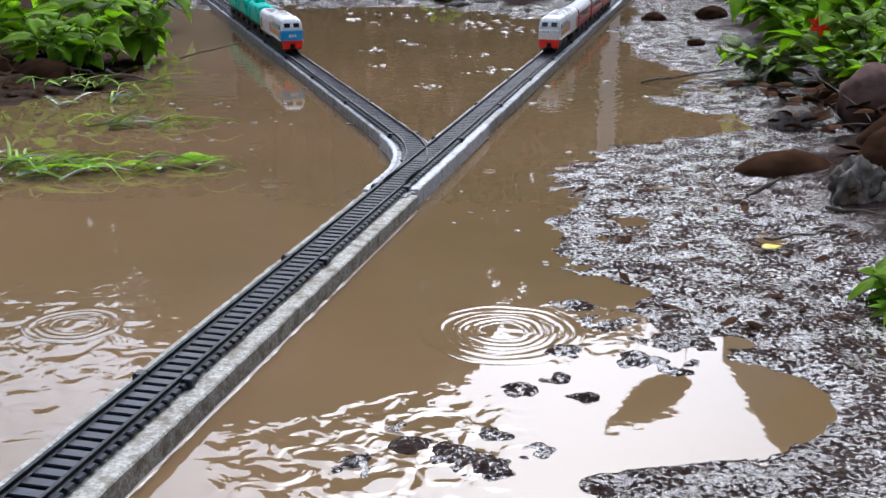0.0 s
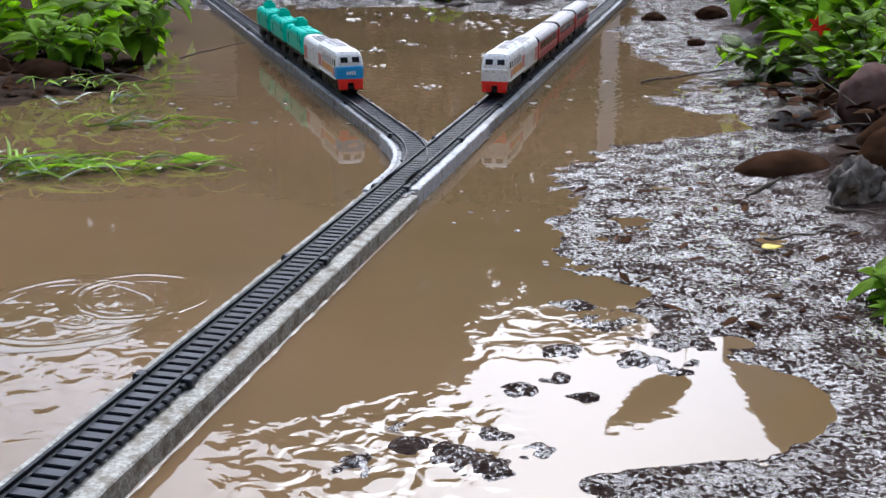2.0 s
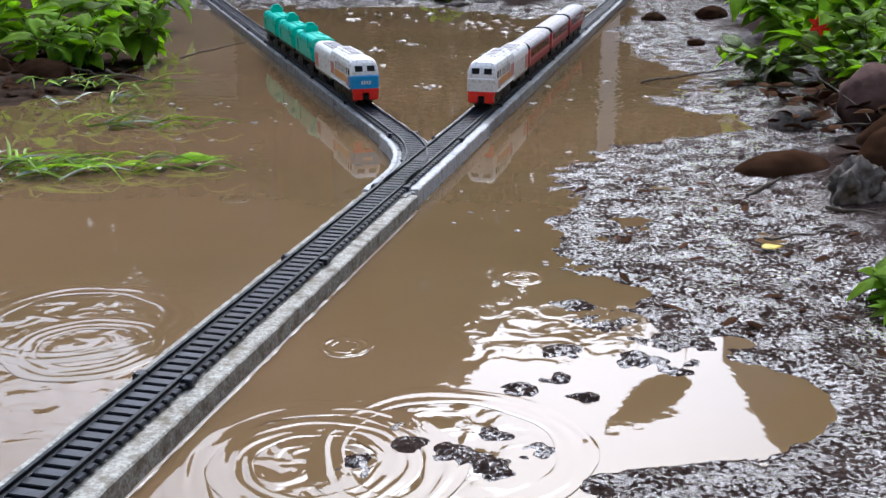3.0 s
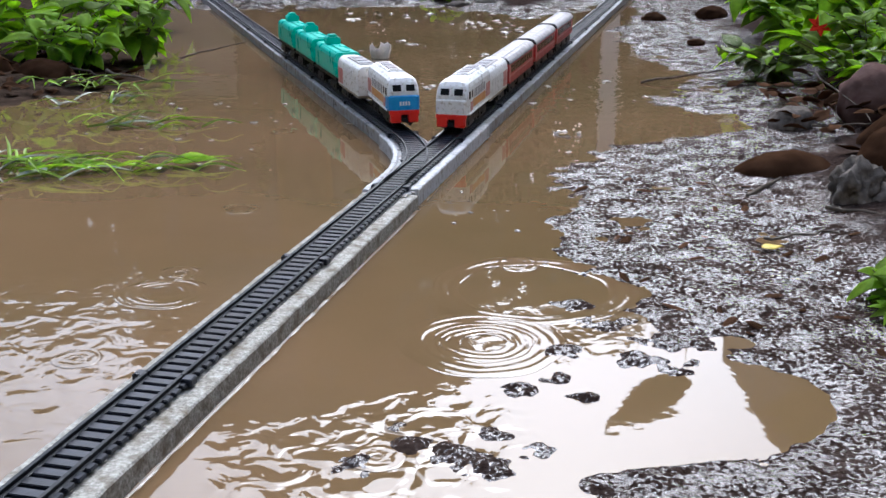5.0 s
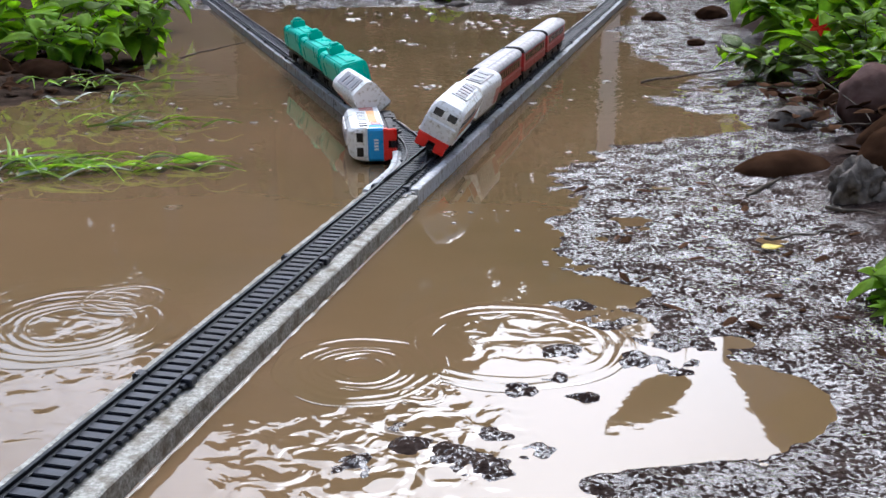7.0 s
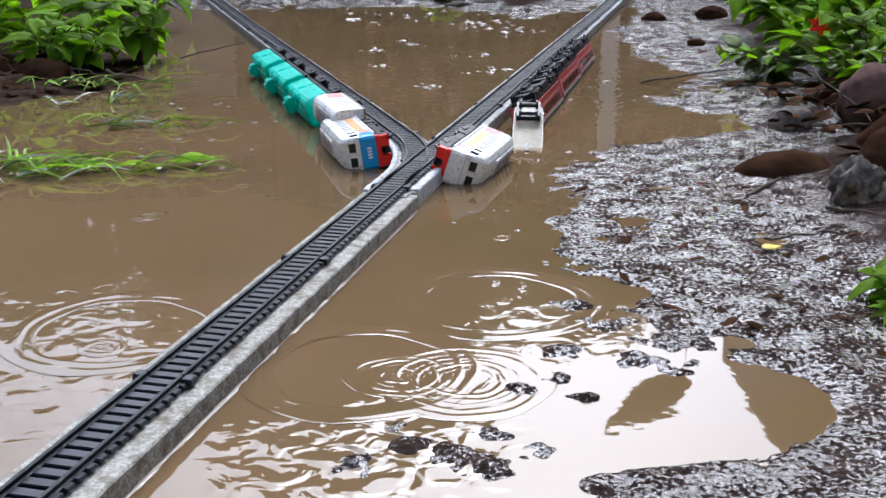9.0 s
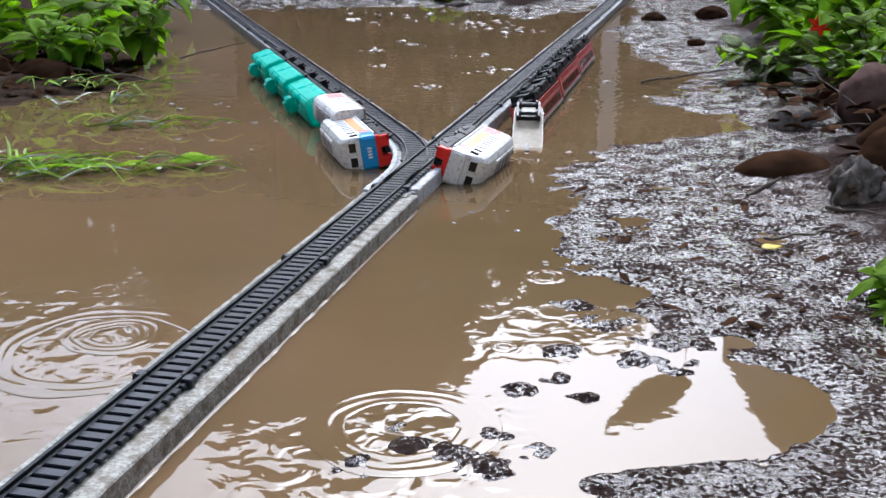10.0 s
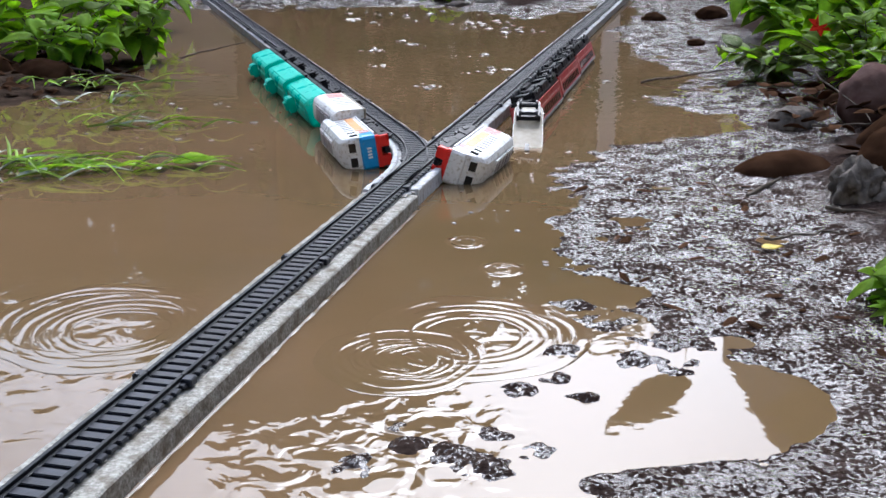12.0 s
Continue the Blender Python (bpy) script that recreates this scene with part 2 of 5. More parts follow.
# ---- ground and water ----
def ring_sheet(z, r0, n=9):
    """A sheet to the horizon: a centre square and rings that widen outwards."""
    bm = bmesh.new()
    bmesh.ops.create_grid(bm, x_segments=24, y_segments=24, size=4.0)
    for v in bm.verts:
        v.co.z = z
    edge = 4.0
    for k in range(n):
        out = edge * 2.4
        q = [Vector((sx * edge, sy * edge, z)) for sx, sy in ((-1, -1), (1, -1), (1, 1), (-1, 1))]
        w = [Vector((sx * out, sy * out, z)) for sx, sy in ((-1, -1), (1, -1), (1, 1), (-1, 1))]
        for i in range(4):
            j = (i + 1) % 4
            bm.faces.new([bm.verts.new(c) for c in (q[i], w[i], w[j], q[j])])
        edge = out
    return bm


ground = part("ground", ring_sheet(-0.06, 4), GROUND)
tagged(ground, "dark muddy earth under the flood water", "ground", kind="structure")
water_bm = bmesh.new()
bmesh.ops.create_grid(water_bm, x_segments=60, y_segments=60, size=9.0)
bmesh.ops.translate(water_bm, verts=water_bm.verts, vec=(0, 2.2, 0))
water = part("water", water_bm, WATER, smooth=True)
tagged(water, "brown muddy flood water with rain on it", "water", kind="structure")


def fbm(x, y, scale, octaves=4, seed=0.0):
    """Fractal value noise on arrays, in -1..1."""
    out, amp, tot = np.zeros_like(x), 1.0, 0.0
    for o in range(octaves):
        fx, fy = x * scale + seed * 17.3 + o * 5.1, y * scale + seed * 9.7 + o * 3.7
        ix, iy = np.floor(fx), np.floor(fy)
        tx, ty = fx - ix, fy - iy
        tx, ty = tx * tx * (3 - 2 * tx), ty * ty * (3 - 2 * ty)

        def h(a, b):
            v = np.sin(a * 127.1 + b * 311.7 + o * 13.7 + seed) * 43758.5453
            return (v - np.floor(v)) * 2 - 1

        v = (h(ix, iy) * (1 - tx) + h(ix + 1, iy) * tx) * (1 - ty) + (h(ix, iy + 1) * (1 - tx) + h(ix + 1, iy + 1) * tx) * ty
        out, tot = out + v * amp, tot + amp
        amp, scale = amp * 0.55, scale * 2.05
    return out / tot


def height_sheet(name, xs, ys, height, mat):
    """A grid mesh over xs by ys with a height for each point; what lies well under the water is left out."""
    gx, gy = np.meshgrid(xs, ys)
    z = height(gx, gy)
    nx, ny = len(xs), len(ys)
    verts = np.stack([gx.ravel(), gy.ravel(), z.ravel()], 1)
    i = np.arange(nx * ny).reshape(ny, nx)
    q = np.stack([i[:-1, :-1].ravel(), i[:-1, 1:].ravel(), i[1:, 1:].ravel(), i[1:, :-1].ravel()], 1)
    keep = z.ravel()[q].max(1) > -0.004
    q = q[keep]
    used = np.unique(q)
    remap = -np.ones(nx * ny, int)
    remap[used] = np.arange(len(used))
    me = bpy.data.meshes.new(name)
    me.from_pydata(verts[used].tolist(), [], remap[q].tolist())
    for p in me.polygons:
        p.use_smooth = True
    me.materials.append(mat)
    return new(name, me)


# the shore of the mud bank: its x for each y
SHORE_Y = [0.30, 0.36, 0.385, 0.40, 0.47, 0.54, 0.60, 0.69, 0.80, 0.875, 0.90, 0.93, 0.98, 1.03, 1.06, 1.12, 1.20, 1.28, 1.40, 1.60, 1.85, 2.10, 2.5, 3.2]
SHORE_X = [-0.01, 0.02, 0.040, 0.095, 0.125, 0.10, 0.092, 0.092, 0.094, 0.075, 0.085, 0.13, 0.16, 0.255, 0.29, 0.29, 0.235, 0.26, 0.30, 0.28, 0.28, 0.36, 0.40, 0.45]


# small mounds of mud that break the near pool: x, y, half-width, height
# the nearest ones also stand in for dark foliage reflections on the pool
MOUNDS = [(0.033, 0.464, 0.010, 0.0032), (0.061, 0.457, 0.008, 0.0028), (0.020, 0.421, 0.009, 0.0026), (0.000, 0.404, 0.012, 0.0030), (-0.020, 0.427, 0.006, 0.0035),
          (0.070, 0.574, 0.012, 0.0024), (0.050, 0.478, 0.009, 0.0024), (0.036, 0.406, 0.010, 0.0025), (0.085, 0.547, 0.016, 0.0024), (0.115, 0.525, 0.020, 0.0026), (0.016, 0.392, 0.012, 0.0030),
          (-0.012, 0.410, 0.010, 0.0026), (-0.030, 0.394, 0.012, 0.0026), (0.010, 0.398, 0.012, 0.0026), (0.092, 0.500, 0.014, 0.0024), (0.060, 0.508, 0.013, 0.0022), (0.110, 0.490, 0.014, 0.0024)]


def mud_height(x, y):
    shore = np.interp(y, SHORE_Y, SHORE_X) + 0.012 * fbm(x, y, 26, 3, 2.0)
    d = x - shore
    base = np.clip(d * 0.06, -0.02, 0.0016) + np.clip((d - 0.13) * 0.10, 0, 0.03)
    # a low, calm hollow in the near part that holds clear water
    hollow = np.exp(-(((x - 0.092) / 0.074) ** 2 + ((y - 0.452) / 0.045) ** 2) ** 2) * 0.007
    near = np.clip((0.62 - y) / 0.1, 0, 1) * (0.0011 - 0.0026 * np.clip((x - 0.150) / 0.03, 0, 1))
    bumps = 0.0013 * fbm(x, y, 85, 4, 1.0) + 0.0024 * fbm(x, y, 22, 3, 4.0)
    low = base - hollow - near + bumps
    low = low - np.clip((x - 1.12 + 0.12 * fbm(x, y, 4, 3, 5.0)) * 0.3, 0, 0.2) - np.clip((y - 2.62 + 0.12 * fbm(x, y, 4, 3, 9.0)) * 0.3, 0, 0.2)
    for mx, my, r, h in MOUNDS:
        k = np.exp(-((x - mx) ** 2 + (y - my) ** 2 * 1.6) / (r * r))
        low = np.maximum(low, h * k * (1 + 1.5 * fbm(x, y, 110, 3, 6.0)) - 0.0012 + 0.0012 * fbm(x, y, 90, 3, 3.0) * k)
    return low


mud = height_sheet("mud_bank", -0.05 + np.linspace(0, 1, 640) ** 1.45 * 1.45, 0.30 + np.linspace(0, 1, 760) ** 1.7 * 2.7, mud_height, MUD)
tagged(mud, "wet dark mud bank glistening under the sky", "mud", kind="structure")


def left_height(x, y):
    shore = np.interp(y, [0.9, 1.15, 1.3, 1.5, 1.8, 2.2, 3.0], [-0.62, -0.50, -0.37, -0.40, -0.44, -0.56, -0.7]) + 0.02 * fbm(x, y, 15, 3, 7.0)
    d = shore - x
    edge = np.clip((-1.25 - x + 0.15 * fbm(x, y, 4, 3, 3.0)) * 0.4, 0, 0.3) + np.clip((y - 2.6 + 0.12 * fbm(x, y, 4, 3, 6.0)) * 0.4, 0, 0.3)
    return np.clip(d * 0.10, -0.02, 0.045) + 0.003 * fbm(x, y, 40, 4, 8.0) - edge


left_bank = height_sheet("left_bank", np.linspace(-1.6, -0.25, 170), np.linspace(0.9, 3.0, 220), left_height, GROUND)
tagged(left_bank, "dark wet earth bank under the plants", "mud", kind="structure")


def far_height(x, y):
    shore = 2.30 + 0.14 * fbm(x, y, 5, 3, 11.0) - 0.25 * np.exp(-((x - 0.16) / 0.06) ** 2)
    return np.clip((y - shore) * 0.03, -0.02, 0.02) + 0.0055 * fbm(x, y, 38, 4, 12.0) - np.clip((y - 2.75 + 0.12 * fbm(x, y, 4, 3, 2.0)) * 0.3, 0, 0.3)


far_bank = height_sheet("far_bank", np.linspace(-0.62, 0.36, 240), np.linspace(1.85, 3.2, 200), far_height, MUD)
tagged(far_bank, "wet muddy far edge of the flood", "mud", kind="structure")

# ---- beams under the tracks ----
beam = part("concrete_beam", strip(on_main, s_main(0.16), s_main(0.775), -0.0187, 0.0217, -0.03, 0.0102, 130, rough=0.0006), CONCRETE)
tagged(beam, "rough grey concrete beam standing in the water", "beam")
board = part("track_board", strip(on_main, s_main(0.778), s_main(2.9), -0.0165, 0.0190, -0.03, 0.0112, 90, rough=0.0006), BOARD)
tagged(board, "pale grey wet board under the straight track", "board")
board2 = part("track_board", strip(on_branch, s_branch(0.772), s_branch(2.9), -0.0160, 0.0165, -0.03, 0.0108, 130, rough=0.0006), BOARD)
tagged(board2, "pale grey wet board under the curved track", "board")

MORTAR = material("white_mortar", (0.40, 0.40, 0.40), (0.55, 0.55, 0.55), 300, (0.5, 0.8), bump=0.5, bump_scale=500, depth=0.0006, spec=0.15,
                  grime=(0.24, 0.22, 0.18), grime_scale=170, grime_cover=0.36)
edge1 = part("mortar_edge", strip(on_branch, s_branch(0.80) - 0.02, ARC / 2 + 0.012, -0.0195, -0.0150, -0.01, 0.0122, 40, rough=0.0007), MORTAR)
tagged(edge1, "white mortar edge round the curve of the points", "edging")
edge2 = part("mortar_edge", strip(on_main, s_main(0.782), s_main(1.02), 0.0142, 0.0206, -0.01, 0.0124, 40, rough=0.0007), MORTAR)
tagged(edge2, "white mortar edge along the straight side of the points", "edging")


def meniscus(label, line, s0, s1, x, n):
    """The narrow rim of water that climbs the side of a beam, wavering along it."""
    bm, rings = bmesh.new(), []
    for i in range(n + 1):
        p, a = line(s0 + (s1 - s0) * i / n)
        q = Vector((math.cos(a), -math.sin(a)))
        k = 0.7 + 0.5 * noise.noise(Vector((i * 0.23, x * 90, 0))) + 0.35 * noise.noise(Vector((i * 0.9, 3, x * 50)))
        ring = []
        for u, z in ((-0.0006, 0.0013), (0.0002, 0.0009), (0.0007, 0.0005), (0.0014, 0.00022), (0.0024, 0.00004), (0.0027, -0.0006), (-0.0006, -0.0006)):
            w = p + q * (x + u * k)
            ring.append(bm.verts.new((w.x, w.y, z * k if z > 0 else z)))
        rings.append(ring)
    for a, b in zip(rings, rings[1:]):
        for i in range(7):
            bm.faces.new((a[i], a[(i + 1) % 7], b[(i + 1) % 7], b[i]))
    bm.faces.new(rings[0])
    bm.faces.new(rings[-1][::-1])
    o = part("water_rim", bm, WATER, smooth=True)
    return tagged(o, label, "water", kind="structure")


meniscus("bright rim of water along the concrete beam", on_main, s_main(0.17), s_main(0.775), 0.0219, 150)
meniscus("bright rim of water along the straight board", on_main, s_main(1.03), s_main(2.3), 0.0192, 230)
meniscus("bright rim of water along the white edge", on_main, s_main(0.78), s_main(1.025), 0.0208, 60)

# ---- track ----
PITCH, SECTION = 0.1719 / 23, 0.1719
sleeper_bm = boxes([(-0.0122, 0.0122, -0.0027, 0.0027, -0.0042, -0.0022)], 0.0004)
sleeper_me = bpy.data.meshes.new("sleeper")
sleeper_bm.to_mesh(sleeper_me)
sleeper_bm.free()
sleeper_me.materials.append(TRACK)


def rail_bar(line, s0, s1, off, n):
    """A rail with a wide foot, a web and a head."""
    bm = bmesh.new()
    prof = [(-0.0016, -0.0030), (0.0016, -0.0030), (0.0016, -0.0023), (0.0005, -0.0018), (0.0009, -0.0006), (0.0008, 0.0), (-0.0008, 0.0), (-0.0009, -0.0006), (-0.0005, -0.0018), (-0.0016, -0.0023)]
    rings = []
    for i in range(n + 1):
        p, a = line(s0 + (s1 - s0) * i / n)
        r = Vector((math.cos(a), -math.sin(a)))
        ring = []
        for x, z in prof:
            q = p + r * (x + off)
            ring.append(bm.verts.new((q.x, q.y, RAIL_Z + z)))
        rings.append(ring)
    k = len(prof)
    for a, b in zip(rings, rings[1:]):
        for i in range(k):
            bm.faces.new((a[i], a[(i + 1) % k], b[(i + 1) % k], b[i]))
    bm.faces.new(rings[0])
    bm.faces.new(rings[-1][::-1])
    return bm


def track_section(line, s0, length, label, count=23, bend=1, rails=(-1, 1)):
    t = thing("track_section", label, "toy track", "toy track sections")
    part("track_bed", strip(line, s0 + 0.0004, s0 + length - 0.0004, -0.0095, 0.0095, RAIL_Z - 0.0052, RAIL_Z - 0.0038, bend, bevel=0.0002), RAIL, t)
    for side in rails:
        part("rail", rail_bar(line, s0 + 0.0004, s0 + length - 0.0004, side * GAUGE / 2, bend), RAIL, t)
    for i in range(count):
        shared("sleeper", sleeper_me, t, line_pose(line, s0 + (i + 0.5) * length / count, RAIL_Z, False))
    for side in (-1, 1):
        clip = bmesh.new()
        box(clip, side * 0.0112 - 0.0028, side * 0.0112 + 0.0028, -0.0030, 0.0030, -0.0045, -0.0008, 0.0005)
        shared_clip = part("joint_clip", clip, TRACK, t)
        shared_clip.matrix_basis = line_pose(line, s0, RAIL_Z, False)
    return t


JOINT0 = s_main(0.448)
straight = "black plastic toy track section on a concrete beam"
for k in range(-2, 2):
    track_section(on_main, JOINT0 + k * SECTION, SECTION, straight)
for k in range(3, 14):
    track_section(on_main, JOINT0 + k * SECTION, SECTION, "black plastic toy track section on a pale board")
TURN0 = JOINT0 + 2 * SECTION
turnout = track_section(on_main, TURN0, SECTION, "black plastic toy railway points where two tracks meet")
turnout["category"] = "toy points"
b0 = s_branch(0.795)
for side in (-1, 1):
    part("curved_rail", rail_bar(on_branch, b0, ARC / 2 + 0.004, side * GAUGE / 2, 26), RAIL, turnout)
part("track_bed", strip(on_branch, b0 + 0.05, ARC / 2 + 0.004, -0.0095, 0.0095, RAIL_Z - 0.0049, RAIL_Z - 0.0036, 20, bevel=0.0002), RAIL, turnout)
s = -0.020
while s < ARC / 2 + 0.002:
    shared("sleeper", sleeper_me, turnout, line_pose(on_branch, s, RAIL_Z + 0.0002, False))
    s += PITCH
for k in range(11):
    track_section(on_branch, ARC / 2 + 0.004 + k * SECTION, SECTION, "black plastic toy track section on a pale board")

# ---- plants, stones and litter on the banks ----
LEAF = material("green_leaf", (0.110, 0.200, 0.012), (0.22, 0.34, 0.022), 60, (0.5, 0.75), spec=0.05, bump=0.3, bump_scale=300, depth=0.0006,
                grime=(0.22, 0.28, 0.03), grime_scale=30, grime_cover=0.3, vary=0.45)
DULL = material("old_leaf", (0.12, 0.17, 0.05), (0.25, 0.29, 0.13), 140, (0.5, 0.7), spec=0.06, bump=0.3, bump_scale=300, depth=0.0006,
                grime=(0.40, 0.38, 0.26), grime_scale=180, grime_cover=0.36, vary=0.3)
PALEBLADE = material("pale_grass_blade", (0.26, 0.30, 0.22), (0.40, 0.42, 0.34), 60, (0.2, 0.4), spec=0.14, bump=0.2, vary=0.4)
BLADE = material("grass_blade", (0.20, 0.33, 0.035), (0.36, 0.48, 0.10), 60, (0.22, 0.4), spec=0.14, bump=0.2, bump_scale=300, depth=0.0004, vary=0.5,
                 grime=(0.30, 0.33, 0.22), grime_scale=50, grime_cover=0.25)
STEM = material("brown_stem", (0.05, 0.035, 0.02), (0.11, 0.08, 0.045), 90, (0.45, 0.7), spec=0.14, bump=0.4, bump_scale=400, depth=0.0006)
TWIG = material("pale_twig", (0.06, 0.048, 0.036), (0.14, 0.115, 0.088), 160, (0.5, 0.8), spec=0.03, bump=0.5, bump_scale=400, depth=0.0006)
STONE = material("brown_stone", (0.026, 0.013, 0.007), (0.060, 0.032, 0.018), 40, (0.55, 0.8), spec=0.0, bump=0.4, bump_scale=250, depth=0.0008)
STONE_RED = material("reddish_stone", (0.085, 0.048, 0.040), (0.15, 0.10, 0.085), 50, (0.55, 0.8), spec=0.0, bump=0.5, bump_scale=250, depth=0.001)
STONE_GREY = material("grey_stone", (0.095, 0.080, 0.066), (0.20, 0.175, 0.15), 160, (0.6, 0.85), spec=0.0, bump=0.8, bump_scale=220, depth=0.002,
                      grime=(0.03, 0.026, 0.022), grime_scale=55, grime_cover=0.38)
LITTER = material("dead_leaf", (0.030, 0.016, 0.009), (0.075, 0.040, 0.022), 60, (0.55, 0.8), spec=0.0, bump=0.3, vary=0.5)
YELLOW = material("yellow_leaf", (0.50, 0.38, 0.03), (0.58, 0.47, 0.07), 90, (0.3, 0.5), spec=0.14, bump=0.1)
FLAKE = material("pale_floating_bit", (0.07, 0.052, 0.038), (0.22, 0.18, 0.14), 300, (0.06, 0.25), bump=0.4, vary=0.4)


def thin(m, share, tint):
    """A leaf lets part of the light through."""
    n, l = m.node_tree.nodes, m.node_tree.links
    p, out = n["Principled BSDF"], n["Material Output"]
    glow, mix, tone = n.new("ShaderNodeBsdfTranslucent"), n.new("ShaderNodeMixShader"), n.new("ShaderNodeMix")
    tone.data_type, tone.blend_type = "RGBA", "MULTIPLY"
    tone.inputs["Factor"].default_value = 1.0
    l.new(p.inputs["Base Color"].links[0].from_socket, tone.inputs["A"])
    tone.inputs["B"].default_value = col(tint)
    l.new(tone.outputs["Result"], glow.inputs["Color"])
    mix.inputs["Fac"].default_value = share
    l.new(p.outputs["BSDF"], mix.inputs[1])
    l.new(glow.outputs["BSDF"], mix.inputs[2])
    l.new(mix.outputs["Shader"], out.inputs["Surface"])


thin(LEAF, 0.55, (2.7, 2.4, 1.2))
thin(DULL, 0.3, (1.6, 1.6, 1.2))
thin(BLADE, 0.4, (1.8, 1.7, 1.2))


def leaf_mesh(name, length, width, mat, fold=0.22, droop=0.25, n=6):
    """A pointed leaf with a folded midrib, a little thickness and a drooping tip. It grows along +y."""
    bm = bmesh.new()
    rows = []
    for i in range(n + 1):
        u = i / n
        w = width / 2 * (math.sin(math.pi * min(1, u * 0.94 + 0.06) ** 0.75)) * (1 - 0.1 * u)
        y, z = length * u, -droop * length * u * u
        rows.append([bm.verts.new((sx * w, y, z + fold * w * abs(sx) + 0.06 * w * math.sin(9 * u + 2 * sx))) for sx in (-1, -0.5, 0, 0.5, 1)])
    for a, b in zip(rows, rows[1:]):
        for i in range(4):
            bm.faces.new((a[i], a[i + 1], b[i + 1], b[i]))
    geo = bmesh.ops.extrude_face_region(bm, geom=bm.faces[:])
    bmesh.ops.translate(bm, verts=[v for v in geo["geom"] if isinstance(v, bmesh.types.BMVert)], vec=(0, 0, -0.0004))
    bmesh.ops.recalc_face_normals(bm, faces=bm.faces)
    me = bpy.data.meshes.new(name)
    bm.to_mesh(me)
    bm.free()
    for p in me.polygons:
        p.use_smooth = True
    me.materials.append(mat)
    return me


LEAVES = [leaf_mesh("leaf", 0.050, 0.030, LEAF), leaf_mesh("leaf", 0.062, 0.036, LEAF, 0.12, 0.4), leaf_mesh("leaf", 0.040, 0.021, LEAF, 0.3, 0.15)]
OLD = [leaf_mesh("leaf", 0.050, 0.036, DULL, 0.1, 0.3), leaf_mesh("leaf", 0.040, 0.030, DULL, 0.15, 0.1)]
DEAD = [leaf_mesh("leaf", 0.034, 0.018, LITTER, 0.4, 0.2), leaf_mesh("leaf", 0.028, 0.020, LITTER, 0.25, -0.2)]


def tube(points, r0, r1, seg=6):
    """A tapered tube through points."""
    bm = bmesh.new()
    pts = [Vector(p) for p in points]
    rings = []
    for i, p in enumerate(pts):
        d = (pts[min(i + 1, len(pts) - 1)] - pts[max(i - 1, 0)]).normalized()
        side = d.cross(Vector((0.31, 0.17, 0.93))).normalized()
        up = side.cross(d)
        r = r0 + (r1 - r0) * i / (len(pts) - 1)
        rings.append([bm.verts.new(p + (side * math.cos(2 * math.pi * k / seg) + up * math.sin(2 * math.pi * k / seg)) * r) for k in range(seg)])
    for a, b in zip(rings, rings[1:]):
        for k in range(seg):
            bm.faces.new((a[k], a[(k + 1) % seg], b[(k + 1) % seg], b[k]))
    bm.faces.new(rings[0])
    bm.faces.new(rings[-1][::-1])
    return bm


def shrub(label, base, stems, height, spread, leaves, rng, lean_to=(0, 0), old=0.0, size=1.0):
    """A leafy shrub: arching stems from one foot, leaves along and at the ends of them."""
    t = thing("shrub", label, "shrub", "shrubs on the banks")
    t.location = base
    for k in range(stems):
        a = 2 * math.pi * (k + rng.random() * 0.7) / stems
        h, s = height * rng.uniform(0.55, 1.1), spread * rng.uniform(0.4, 1.05)
        end = Vector((math.cos(a) * s + lean_to[0], math.sin(a) * s + lean_to[1], h))
        mid = Vector((end.x * 0.35, end.y * 0.35, h * 0.62))
        pts = []
        for i in range(7):
            u = i / 6
            pts.append(mid * (2 * u * (1 - u)) + end * (u * u))
        pts[0].z = -0.01
        part("stem", tube(pts, 0.0020 * size, 0.0008 * size), STEM, t)
        for j in range(leaves):
            u = 0.16 + 0.84 * (j + rng.random()) / leaves
            p = mid * (2 * u * (1 - u)) + end * (u * u)
            src = OLD if rng.random() < old else LEAVES
            m = (Matrix.Translation(p) @ Matrix.Rotation(rng.uniform(0, 2 * math.pi), 4, "Z") @ Matrix.Rotation(rng.uniform(-0.55, 0.65), 4, "X")
                 @ Matrix.Rotation(rng.uniform(-0.5, 0.5), 4, "Y") @ Matrix.Diagonal((*[size * rng.uniform(0.7, 1.2)] * 3, 1)))
            shared("leaf", rng.choice(src), t, m)
    return t


rng = random.Random(7)
BROAD, OVER, DULLS = "leafy green shrub with broad leaves on the bank", "leafy green shrub leaning over the mud", "low shrub with dull old leaves over the mud"
shrub(BROAD, (-0.50, 1.44, 0.012), 9, 0.085, 0.12, 9, rng, size=0.72)
shrub(BROAD, (-0.40, 1.50, 0.008), 8, 0.080, 0.085, 9, rng, size=0.72)
shrub(BROAD, (-0.44, 1.40, 0.010), 7, 0.060, 0.075, 8, rng, size=0.72)
shrub(BROAD, (-0.62, 1.50, 0.012), 8, 0.095, 0.13, 10, rng, size=0.72)
shrub(BROAD, (-0.54, 1.85, 0.015), 8, 0.075, 0.15, 9, rng)
shrub(OVER, (0.47, 1.50, 0.015), 9, 0.080, 0.12, 15, rng, (-0.02, 0), 0.05, 0.66)
shrub(OVER, (0.56, 1.42, 0.02), 10, 0.085, 0.13, 15, rng, (-0.03, 0), 0.1, 0.66)
shrub(OVER, (0.50, 1.34, 0.015), 9, 0.065, 0.10, 15, rng, (-0.02, 0.0), 0.15, 0.66)
shrub(OVER, (0.62, 1.28, 0.03), 8, 0.075, 0.11, 15, rng, (-0.03, 0.0), 0.15, 0.66)
